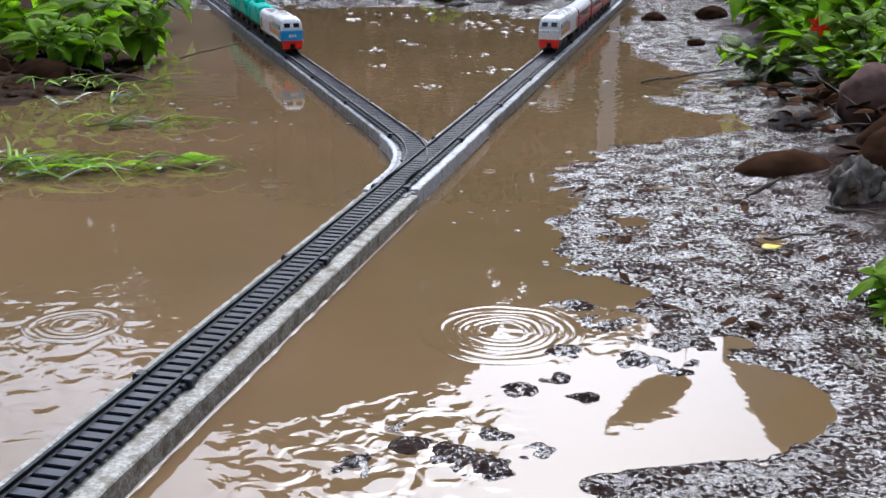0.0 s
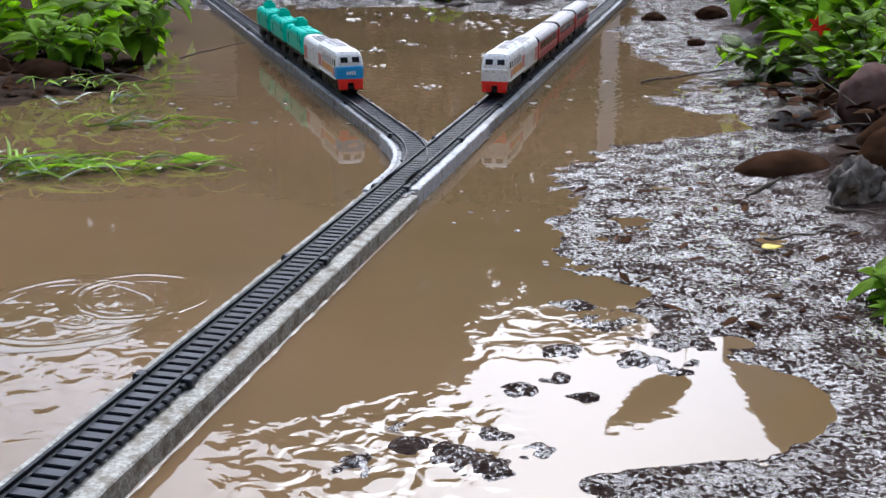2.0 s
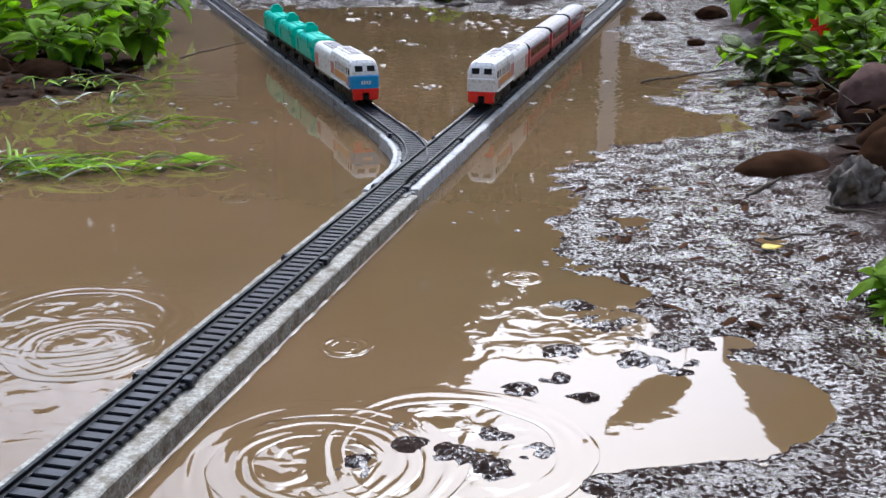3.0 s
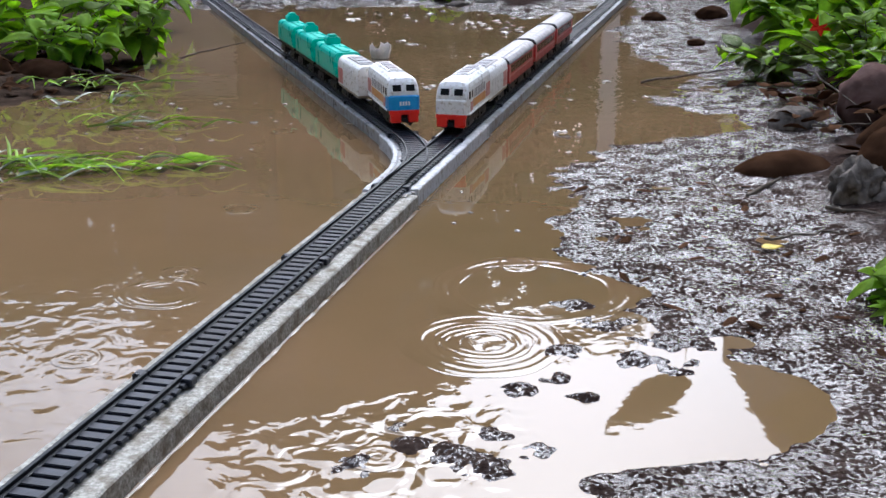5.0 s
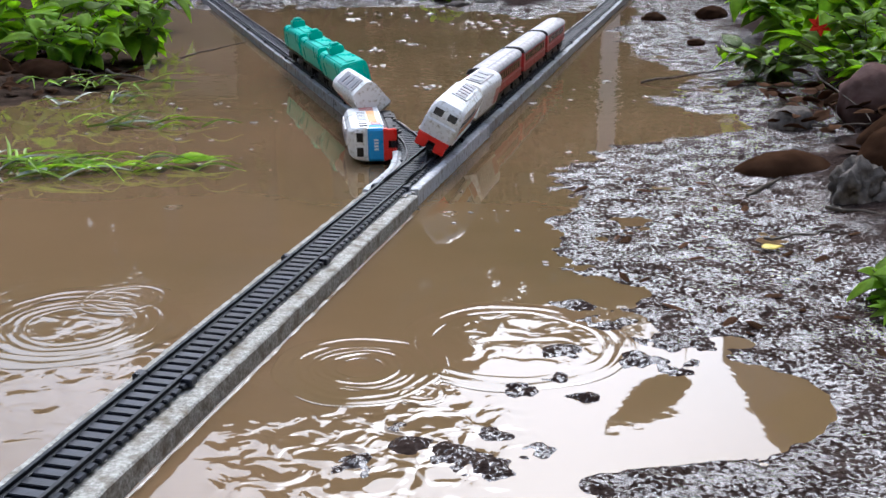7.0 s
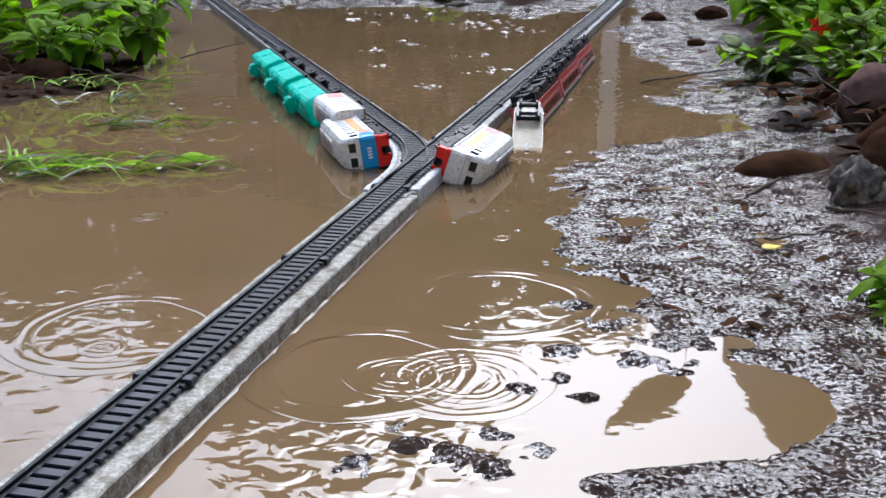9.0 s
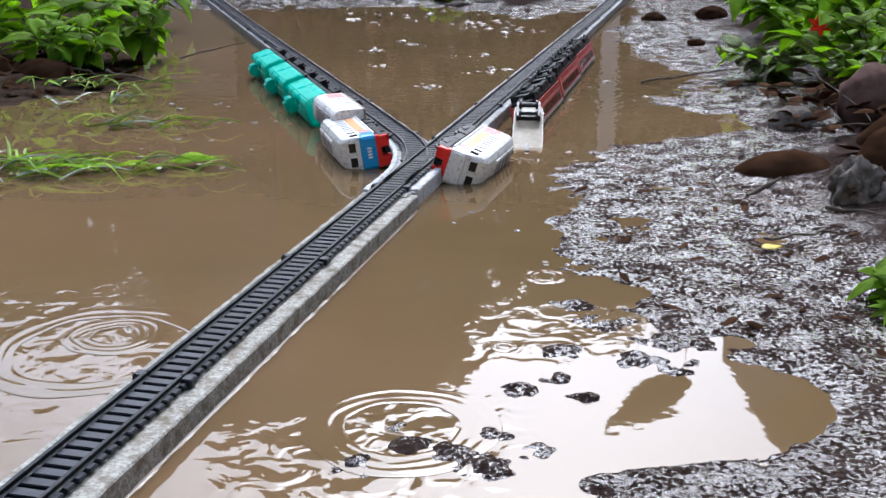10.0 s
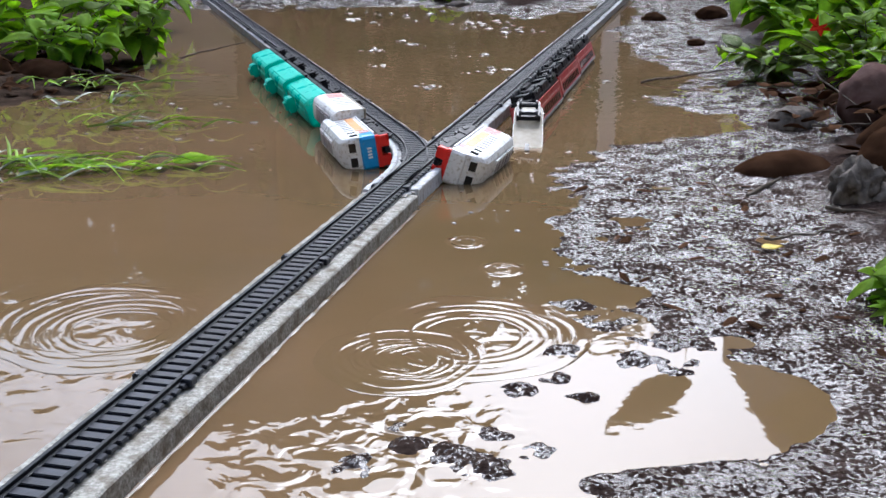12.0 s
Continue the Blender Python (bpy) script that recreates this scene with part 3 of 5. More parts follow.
shrub(OVER, (0.60, 1.75, 0.03), 9, 0.070, 0.17, 15, rng, (-0.03, 0.0), 0.05)
shrub(DULLS, (0.40, 1.33, 0.008), 8, 0.036, 0.075, 9, rng, (-0.03, 0.02), 0.7, 0.6)
shrub(DULLS, (0.45, 1.22, 0.015), 8, 0.050, 0.075, 9, rng, (-0.02, 0.02), 0.55, 0.6)
shrub("low dark green plant at the far edge of the flood", (0.0, 2.40, 0.002), 7, 0.030, 0.05, 7, rng, size=0.7)
shrub("small bright green seedling in the mud", (0.240, 0.572, 0.002), 6, 0.020, 0.014, 4, rng, size=0.32)
shrub("small bright green seedling in the mud", (0.232, 0.545, 0.002), 5, 0.012, 0.012, 4, rng, size=0.28)
shrub("small bright green seedling beside a stone", (0.440, 1.00, 0.02), 5, 0.02, 0.025, 4, rng, size=0.6)


def stone(label, x, y, z, sx, sy, sz, mat, rough, seed, rz=0.0, pits=0.0):
    """A weathered stone: a ball pressed and dented by noise."""
    bm = bmesh.new()
    bmesh.ops.create_icosphere(bm, subdivisions=4, radius=1.0)
    for v in bm.verts:
        d = v.co.normalized()
        k = 1 + rough * noise.noise(d * 1.6 + Vector((seed, 0, 0))) + rough * 0.4 * noise.noise(d * 4.5 + Vector((0, seed, 0)))
        if pits:
            k -= pits * max(0.0, noise.noise(d * 5.5 + Vector((seed, seed, 0))) - 0.12)
        v.co = Vector((d.x * sx, d.y * sy, d.z * sz)) * k
    o = part("stone", bm, mat, None, smooth=True)
    o.matrix_basis = pose(x, y, z, 0, 0, rz)
    return tagged(o, label, "stone", "stones on the mud bank")


stone("smooth dark brown stone half sunk in mud", 0.270, 0.868, -0.006, 0.044, 0.028, 0.026, STONE, 0.08, 3.1)
stone("pitted pale grey stone on the mud", 0.290, 0.772, 0.012, 0.019, 0.018, 0.024, STONE_GREY, 0.45, 5.7, 20, 1.1)
stone("pitted dark grey stone on the mud", 0.312, 0.762, 0.007, 0.018, 0.015, 0.014, STONE_GREY, 0.35, 9.2, -15, 0.7)
stone("dark brown stone behind the pitted one", 0.352, 0.850, 0.012, 0.034, 0.026, 0.030, STONE, 0.16, 4.9)
stone("reddish brown stone under the shrub", 0.420, 1.085, 0.022, 0.038, 0.032, 0.034, STONE_RED, 0.16, 1.4)
stone("dark grey rounded stone at the shore", 0.333, 1.065, 0.004, 0.024, 0.020, 0.017, STONE_GREY, 0.15, 2.2, 30)
stone("dark brown stone in the leaf litter", 0.400, 0.930, 0.010, 0.048, 0.040, 0.032, STONE, 0.18, 6.6, 10)
stone("dark stone at the waterline under the shrub", -0.470, 1.330, 0.006, 0.034, 0.022, 0.022, STONE, 0.20, 4.4)
stone("dark stone at the waterline under the shrub", -0.560, 1.340, 0.010, 0.050, 0.03, 0.035, STONE, 0.20, 8.4)
stone("dark pebble on the mud", 0.372, 2.03, 0.004, 0.020, 0.014, 0.010, STONE, 0.2, 8.1)
stone("dark pebble on the mud", 0.480, 2.05, 0.008, 0.026, 0.020, 0.015, STONE, 0.2, 7.1)
stone("pale flat stone at the far edge", 0.030, 2.30, 0.002, 0.022, 0.016, 0.008, STONE_GREY, 0.2, 3.9)
stone("pale flat stone at the far edge", 0.085, 2.33, 0.002, 0.026, 0.016, 0.010, STONE_GREY, 0.2, 5.3)
stone("dark pebble on the mud", 0.372, 1.68, 0.004, 0.014, 0.010, 0.006, STONE, 0.2, 2.9)


def twig(label, points, r0=0.0013, r1=0.0006):
    o = part("twig", tube(points, r0, r1, 7), TWIG)
    return tagged(o, label, "twig", "twigs on the banks")


def wobble(a, b, n=6, amp=0.004):
    a, b = Vector(a), Vector(b)
    return [a.lerp(b, i / n) + Vector((rng.uniform(-amp, amp), rng.uniform(-amp, amp), rng.uniform(-amp, amp) * 0.3)) for i in range(n + 1)]


twig("thin dark twig leaning on a brown stone", wobble((0.222, 0.795, 0.003), (0.256, 0.835, 0.007), amp=0.002), 0.0020, 0.0010)
twig("pale thin twig lying on wet mud", wobble((0.258, 0.742, 0.008), (0.330, 0.705, 0.010), amp=0.003), 0.0014, 0.0009)
twig("dark twig pressed into the wet mud", wobble((0.199, 0.682, 0.004), (0.252, 0.690, 0.007)), 0.0011, 0.0007)
twig("dark twig reaching over the water", wobble((0.235, 1.33, 0.002), (0.340, 1.345, 0.014)), 0.0016, 0.0008)
twig("pale twig hanging down from the shrub", wobble((0.375, 1.14, 0.040), (0.395, 1.02, 0.014)), 0.0010, 0.0006)
twig("thin branch reaching over the flood water", wobble((-0.345, 1.47, 0.010), (-0.262, 1.535, 0.024)), 0.0015, 0.0007)
twig("thin pale root in the dark bank", wobble((-0.40, 1.33, 0.014), (-0.31, 1.30, 0.004)), 0.0022, 0.0008)
twig("thin pale root in the dark bank", wobble((-0.46, 1.36, 0.020), (-0.38, 1.31, 0.004)), 0.0018, 0.0008)
twig("pale bare stem on the mud", wobble((0.34, 1.03, 0.008), (0.40, 0.985, 0.020)), 0.0013, 0.0006)

yl = new("fallen_leaf", leaf_mesh("fallen_leaf", 0.014, 0.010, YELLOW, 0.1, 0.0))
yl.matrix_basis = pose(0.197, 0.664, 0.0045, 0, 0, -70)
tagged(yl, "small yellow leaf lying on wet mud", "leaf")
for k in range(190):
    x, y = rng.uniform(0.300, 0.50), rng.uniform(0.72, 1.24)
    if x < 0.335 and y < 0.98:
        continue
    o = new("fallen_leaf", rng.choice(DEAD))
    o.matrix_basis = pose(x, y, 0.012 + (x - 0.30) * 0.10, rng.uniform(-25, 25), rng.uniform(-30, 30), rng.uniform(0, 360)) @ Matrix.Diagonal((*[rng.uniform(0.45, 0.85)] * 3, 1))
    tagged(o, "brown dead leaf in the wet litter", "leaf", "dead leaves in the litter")


for k in range(120):
    x, y = rng.uniform(-0.62, -0.33), rng.uniform(1.16, 1.46)
    z = float(left_height(np.array([x]), np.array([y]))[0])
    if z < 0.001:
        continue
    o = new("fallen_leaf", rng.choice(DEAD))
    o.matrix_basis = pose(x, y, z + 0.002, rng.uniform(-25, 25), rng.uniform(-30, 30), rng.uniform(0, 360)) @ Matrix.Diagonal((*[rng.uniform(0.5, 1.0)] * 3, 1))
    tagged(o, "brown dead leaf on the dark bank", "leaf", "dead leaves in the litter")


def blade(length, width, bend, mat):
    """A grass blade with a folded keel that arches over and lies down."""
    bm = bmesh.new()
    rows = []
    n = 8
    for i in range(n + 1):
        u = i / n
        w = width / 2 * (1 - u ** 2.2) + 0.0002
        z = bend * math.sin(math.pi * min(1, u * 1.05)) * length
        rows.append([bm.verts.new((sx * w, length * u * (1 - 0.25 * bend), z + abs(sx) * w * 0.5)) for sx in (-1, 0, 1)])
    for a, b in zip(rows, rows[1:]):
        for i in range(2):
            bm.faces.new((a[i], a[i + 1], b[i + 1], b[i]))
    geo = bmesh.ops.extrude_face_region(bm, geom=bm.faces[:])
    bmesh.ops.translate(bm, verts=[v for v in geo["geom"] if isinstance(v, bmesh.types.BMVert)], vec=(0, 0, -0.0003))
    me = bpy.data.meshes.new("blade")
    bm.to_mesh(me)
    bm.free()
    me.materials.append(mat)
    return me


BLADES = [blade(0.060, 0.0028, 0.08, BLADE), blade(0.040, 0.0026, 0.16, BLADE), blade(0.070, 0.0030, 0.05, BLADE), blade(0.034, 0.0044, 0.16, BLADE), blade(0.052, 0.0034, 0.10, PALEBLADE), blade(0.030, 0.0060, 0.06, PALEBLADE), blade(0.046, 0.0022, 0.20, BLADE)]


def grass_clump(label, x, y, count, spread, heading, wide, z=0.0005):
    t = thing("grass_clump", label, "grass", "grass in the flood water")
    t.location = (x, y, z)
    for _ in range(count):
        m = pose(rng.gauss(0, spread), rng.gauss(0, spread * 0.28), rng.uniform(0, 0.004), rng.uniform(-4, 10), rng.uniform(-35, 35), heading + rng.gauss(0, wide))
        shared("blade", rng.choice(BLADES), t, m)
    return t


grass_clump("flattened green grass lying in the flood water", -0.315, 0.875, 28, 0.030, -85, 45)
grass_clump("flattened green grass lying in the flood water", -0.265, 0.880, 20, 0.032, -88, 24)
grass_clump("flattened pale grass lying in the flood water", -0.355, 0.885, 26, 0.028, 60, 70)
grass_clump("thin grass standing at the water's edge", -0.370, 1.19, 10, 0.03, -60, 50)
grass_clump("thin grass lying at the water's edge", -0.300, 1.06, 14, 0.03, -75, 30)
grass_clump("thin grass standing at the water's edge", -0.40, 1.28, 22, 0.04, -70, 70, 0.004)
grass_clump("far green grass along the flooded edge", 0.02, 2.50, 40, 0.09, 0, 90, 0.004)
grass_clump("far green grass along the flooded edge", -0.35, 2.52, 40, 0.09, 0, 90, 0.004)
fl = new("floating_leaf", leaf_mesh("floating_leaf", 0.040, 0.020, LEAF, 0.25, -0.05))
fl.matrix_basis = pose(-0.222, 0.906, 0.004, 2, 14, -100)
tagged(fl, "green pointed leaf floating beside the grass", "leaf")

# pale bits that float on the water
flake_me = []
for k in range(4):
    bm = bmesh.new()
    bmesh.ops.create_icosphere(bm, subdivisions=2, radius=1.0)
    for v in bm.verts:
        v.co *= 1 + 0.35 * noise.noise(v.co * 2 + Vector((k * 3.3, 0, 0)))
        v.co.z *= 0.22
    me = bpy.data.meshes.new("floating_bit")
    bm.to_mesh(me)
    bm.free()
    me.materials.append(FLAKE)
    flake_me.append(me)


def bits(cx, cy, n, spread, size, z=0.0003):
    for _ in range(n):
        o = new("floating_bit", rng.choice(flake_me))
        s = size * rng.uniform(0.4, 1.2)
        o.matrix_basis = pose(cx + rng.gauss(0, spread), cy + rng.gauss(0, spread * 1.2), z, 0, 0, rng.uniform(0, 360)) @ Matrix.Diagonal((s, s * 0.7, s, 1))
        tagged(o, "pale scrap of debris floating on brown water", "debris", "floating scraps")


for cx, cy, n, sp, sz in ((-0.098, 1.62, 7, 0.008, 0.006), (-0.038, 1.70, 12, 0.022, 0.006), (0.051, 1.56, 5, 0.010, 0.006), (0.060, 1.43, 12, 0.016, 0.005),
                          (-0.172, 2.04, 6, 0.012, 0.009), (-0.05, 2.1, 10, 0.06, 0.007), (0.08, 1.98, 12, 0.03, 0.008), (0.11, 1.86, 14, 0.03, 0.008), (0.030, 0.755, 5, 0.010, 0.0022),
                          (-0.24, 1.18, 10, 0.05, 0.004), (-0.17, 0.90, 5, 0.02, 0.003), (0.09, 0.72, 5, 0.02, 0.003), (0.02, 2.3, 24, 0.13, 0.010), (-0.25, 1.02, 8, 0.06, 0.003),
                          (-0.085, 1.47, 5, 0.006, 0.006), (-0.020, 1.30, 9, 0.012, 0.005), (-0.14, 1.10, 5, 0.05, 0.004), (-0.30, 0.98, 8, 0.04, 0.003), (0.13, 0.93, 8, 0.02, 0.004), (0.05, 0.80, 6, 0.04, 0.002), (0.062, 0.645, 2, 0.002, 0.0032), (0.132, 1.30, 4, 0.03, 0.005), (0.15, 1.18, 6, 0.03, 0.005)):
    bits(cx, cy, n, sp, sz)

# dark scraps and clods pressed into the mud
clod_me = flake_me[0].copy()
clod_me.materials.clear()
clod_me.materials.append(LITTER)
for k in range(70):
    x, y = rng.uniform(0.10, 0.34), rng.uniform(0.50, 0.86)
    z = float(mud_height(np.array([x]), np.array([y]))[0])
    if z < 0.0004:
        continue
    o = new("mud_clod", clod_me)
    q = rng.uniform(0.0012, 0.0042)
    o.matrix_basis = pose(x, y, z + 0.0003, rng.uniform(-15, 15), rng.uniform(-15, 15), rng.uniform(0, 360)) @ Matrix.Diagonal((q * 1.8, q * 0.7, q, 1))
    tagged(o, "dark scrap pressed into the wet mud", "debris", "scraps in the mud")

# ---- out of view round the yard: some show in the water, some only block light ----
FOLIAGE = material("tree_foliage", (0.045, 0.070, 0.022), (0.085, 0.120, 0.040), 3, (0.5, 0.7), bump=0.0)
BARK = material("tree_bark", (0.05, 0.038, 0.026), (0.10, 0.08, 0.06), 12, (0.7, 0.9), bump=0.6, bump_scale=30, depth=0.01)
PLASTER = material("stained_plaster", (0.30, 0.26, 0.21), (0.42, 0.37, 0.30), 4, (0.7, 0.9), bump=0.2, bump_scale=60, depth=0.003)
TILE = material("old_roof_tile", (0.06, 0.035, 0.025), (0.10, 0.06, 0.045), 8, (0.6, 0.8), bump=0.4, bump_scale=20, depth=0.01)
PALE = material("pale_paint", (0.78, 0.76, 0.72), (0.84, 0.82, 0.78), 6, (0.5, 0.7), bump=0.1)


def tree(label, seed, leaves=2600):
    """A tree of unit height: tapered trunk, limbs and a crown of many small leaves from low down to the top."""
    r = random.Random(seed)
    t = thing("tree", label, "tree", "trees round the yard")
    part("trunk", tube([(0, 0, -0.05), (0.02, 0.01, 0.25), (-0.01, 0.02, 0.55), (0.02, 0, 0.85)], 0.035, 0.008, 8), BARK, t)
    lobes = []
    for k in range(11):
        a, h = r.uniform(0, 2 * math.pi), 0.14 + 0.72 * k / 10
        d = r.uniform(0.12, 0.34) * (1.15 - 0.75 * abs(h - 0.45))
        c = Vector((math.cos(a) * d, math.sin(a) * d, h))
        lobes.append((c, r.uniform(0.14, 0.22)))
        part("limb", tube([(0, 0, max(0.05, h - 0.18)), c * 0.6 + Vector((0, 0, h * 0.35)), c], 0.012, 0.004, 5), BARK, t)
    verts, faces = [], []
    for _ in range(leaves):
        c, rad = r.choice(lobes)
        d = Vector((r.gauss(0, 1), r.gauss(0, 1), r.gauss(0, 1))).normalized() * rad * r.random() ** 0.4
        p = c + d
        u = Vector((r.gauss(0, 1), r.gauss(0, 1), r.gauss(0, 0.6))).normalized()
        v = u.cross(Vector((r.gauss(0, 1), r.gauss(0, 1), r.gauss(0, 1)))).normalized()
        s = r.uniform(0.020, 0.038)
        i = len(verts)
        verts += [p - u * s, p + v * s * 0.5, p + u * s, p - v * s * 0.5]
        faces.append((i, i + 1, i + 2, i + 3))
    me = bpy.data.meshes.new("crown")
    me.from_pydata(verts, [], faces)
    me.materials.append(FOLIAGE)
    crown = new("crown", me)
    crown.parent = t
    return t


def stand(az, dist, height, turn):
    a = radians(az)
    return Matrix.Translation((math.sin(a) * dist, math.cos(a) * dist, -0.03)) @ Matrix.Rotation(radians(turn), 4, "Z") @ Matrix.Diagonal((height, height, height, 1))


trees = [tree("dense dark green tree beyond the flooded yard", k) for k in (11, 12, 13)]
# Ahead: the reflected skyline. Beside and behind: unseen trees added to block sky light.
TREE_PLAN = [(2.0, 6.6, 2.95), (7.0, 6.4, 2.55), (-16.5, 7.6, 2.7), (-22, 7.4, 2.3), (12.5, 6.8, 2.35), (20, 7.0, 2.45), (27, 7.0, 3.2), (-28, 7.0, 2.35), (-36, 7.2, 3.0), (36, 7.0, 4.3),
             (-46, 7.4, 3.6), (46, 7.2, 4.8), (58, 7.0, 5.0), (-58, 7.0, 4.2), (72, 6.8, 4.8), (-72, 6.8, 4.8), (90, 6.4, 5.2), (-90, 6.4, 5.2), (110, 6.0, 5.4), (-110, 6.0, 5.4),
             (130, 5.5, 5.4), (-130, 5.5, 5.4), (-4, 11.0, 3.6), (5, 10.6, 3.6), (-33, 10, 2.6), (16, 10.5, 2.9), (24, 10.5, 2.9), (-25, 11, 3.3), (-19, 9.5, 3.0), (-20, 12, 3.6), (-17.5, 8.2, 3.0), (-15.2, 9.0, 3.2)]
for i, (az, dist, height) in enumerate(TREE_PLAN):
    m = stand(az, dist, height, 47 * i)
    if i < 3:
        trees[i].matrix_basis = m
    else:
        k = 1 / TREE_PLAN[i % 3][2]
        copy_thing(trees[i % 3], m @ Matrix.Diagonal((k, k, k, 1)))


def house(label, x0, x1, y0, y1, eave, ridge, xr, z=-0.05):
    """A plain gabled house: walls with thickness, a roof with overhang, a door and windows."""
    t = thing("house", label, "house")
    part("wall", boxes([(x0, x1, y0, y0 + 0.15, z, eave), (x0, x0 + 0.15, y0 + 0.15, y1, z, eave), (x1 - 0.15, x1, y0 + 0.15, y1, z, eave), (x0, x1, y1, y1 + 0.15, z, eave)]), PLASTER, t)
    g = bmesh.new()
    a = [g.verts.new(v) for v in ((x0, y0 + 0.02, eave), (x1, y0 + 0.02, eave), (xr, y0 + 0.02, ridge - 0.08))]
    b = [g.verts.new(v) for v in ((x0, y0 + 0.14, eave), (x1, y0 + 0.14, eave), (xr, y0 + 0.14, ridge - 0.08))]
    g.faces.new(a), g.faces.new(b[::-1])
    for i in range(3):
        g.faces.new((a[i], b[i], b[(i + 1) % 3], a[(i + 1) % 3]))
    part("gable", g, PLASTER, t)
    for side, xe in ((-1, x0 - 0.2), (1, x1 + 0.2)):
        r = bmesh.new()
        k = (ridge - eave) / (abs(xr - (x0 if side < 0 else x1)))
        ze = eave - 0.2 * k
        lo = [(xe, y0 - 0.2, ze), (xr, y0 - 0.2, ridge), (xr, y1 + 0.3, ridge), (xe, y1 + 0.3, ze)]
        q = [r.verts.new(v) for v in lo] + [r.verts.new((v[0], v[1], v[2] + 0.08)) for v in lo]
        for f in ((0, 1, 2, 3), (7, 6, 5, 4), (0, 4, 5, 1), (1, 5, 6, 2), (2, 6, 7, 3), (3, 7, 4, 0)):
            r.faces.new([q[i] for i in f])
        part("roof", r, TILE, t)
    for wx in (x0 + (x1 - x0) * 0.25, x0 + (x1 - x0) * 0.75):
        w = part("window", boxes([(wx - 0.35, wx + 0.35, y0 - 0.03, y0 + 0.02, 1.0, 2.0)], 0.01), BARK, t)
        part("pane", boxes([(wx - 0.29, wx + 0.29, y0 - 0.04, y0 - 0.02, 1.06, 1.94)]), PANE, w)
    part("door", boxes([((x0 + x1) / 2 - 0.4, (x0 + x1) / 2 + 0.4, y0 - 0.03, y0 + 0.02, 0.0, 2.02)], 0.01), BARK, t)
    return t


house("plain low house with a gabled tile roof", -1.80, 0.05, 7.0, 10.5, 2.80, 3.68, -1.06)
house("narrow two-storey house with a sloping tile roof", 2.98, 3.95, 9.0, 11.0, 4.10, 4.46, 3.00)
# the last house is unseen, added behind the camera to cut the sky light
house("plain house with a wide tile roof behind the yard", -4.5, 4.5, -7.5, -4.2, 3.0, 4.6, 0.0)
post = tagged(part("white_post", boxes([(0.69, 0.76, 4.92, 4.99, -0.05, 0.92)], 0.006), PALE), "white painted post beyond the flooded yard", "post")

# a tall plant with broad hanging leaves, whose image lies in the near pool
broad = thing("broadleaf_plant", "tall plant with broad drooping leaves beyond the mud", "plant")
broad.location = (1.30, 2.9, -0.02)
part("stalk", tube([(0, 0, 0), (-0.02, 0, 0.5), (0.01, 0.02, 0.9), (-0.02, 0, 1.35)], 0.03, 0.012, 8), STEM, broad)
big = leaf_mesh("leaf", 0.42, 0.15, DULL, 0.1, 0.12)
for px, pz, rz, rx, ry, k in ((-0.02, 1.18, 92, 2, 78, 1.0), (0.0, 1.26, 70, 20, 40, 0.9), (0.0, 1.30, -60, 10, 30, 1.0), (0.0, 1.0, -110, 5, 50, 1.0), (0, 1.1, 200, 10, 20, 0.9)):
    shared("leaf", big, broad, pose(px, 0, pz, rx, ry, rz) @ Matrix.Diagonal((k, k, k, 1)))
broad2 = thing("broadleaf_plant", "slender plant with one broad hanging leaf", "plant")
broad2.location = (0.62, 3.15, -0.02)
part("stalk", tube([(0.10, 0.05, 0), (0.09, 0.05, 0.6), (0.10, 0.03, 1.0), (0.12, 0, 1.21)], 0.003, 0.0012, 8), STEM, broad2)
hang = Matrix(((-0.6, -0.8, 0, 0.12), (0, 0, -1, 0), (-0.8, 0.6, 0, 1.20), (0, 0, 0, 1)))
shared("leaf", leaf_mesh("leaf", 0.30, 0.14, DULL, 0.05, 0.02), broad2, hang)

# ---- rings that raindrops leave on the water ----
def ring_mesh(r, crests, wave, amp):
    """Concentric wave crests that fall off to nothing at both edges."""
    n, seg = 8 * crests, 64
    r0, r1 = max(0.0006, r - wave * crests), r
    verts, faces = [], []
    for i in range(n + 1):
        u = i / n
        rr = r0 + (r1 - r0) * u
        wave_z = amp * math.sin(math.pi * u) ** 0.7 * (math.sin(2 * math.pi * u * crests)) + 0.00005 * math.sin(math.pi * u) - (0.00022 if i in (0, n) else 0)
        for k in range(seg):
            a = 2 * math.pi * k / seg
            w = 1 + 0.025 * math.sin(3 * a + r * 900) + 0.015 * math.sin(7 * a + r * 300 + u * 3)
            z = wave_z * (0.40 + 1.1 * noise.noise(Vector((math.cos(a) * 1.9, math.sin(a) * 1.9, r * 400 + u * 2.5))))
            verts.append((rr * w * math.cos(a), rr * w * math.sin(a), z))
    for i in range(n):
        for k in range(seg):
            k2 = (k + 1) % seg
            faces.append((i * seg + k, i * seg + k2, (i + 1) * seg + k2, (i + 1) * seg + k))
    me = bpy.data.meshes.new("ripple_ring")
    me.from_pydata(verts, [], faces)
    for p in me.polygons:
        p.use_smooth = True
    me.materials.append(WATER)
    return me


RINGS = {"small": [(0.007, 1, 0.004, 0.00013), (0.014, 2, 0.004, 0.00013)],
         "big": [(0.012, 2, 0.005, 0.00014), (0.026, 3, 0.005, 0.00014), (0.042, 3, 0.006, 0.00014), (0.058, 2, 0.008, 0.00013)]}
ring_meshes = {k: [ring_mesh(*r) for r in v] for k, v in RINGS.items()}
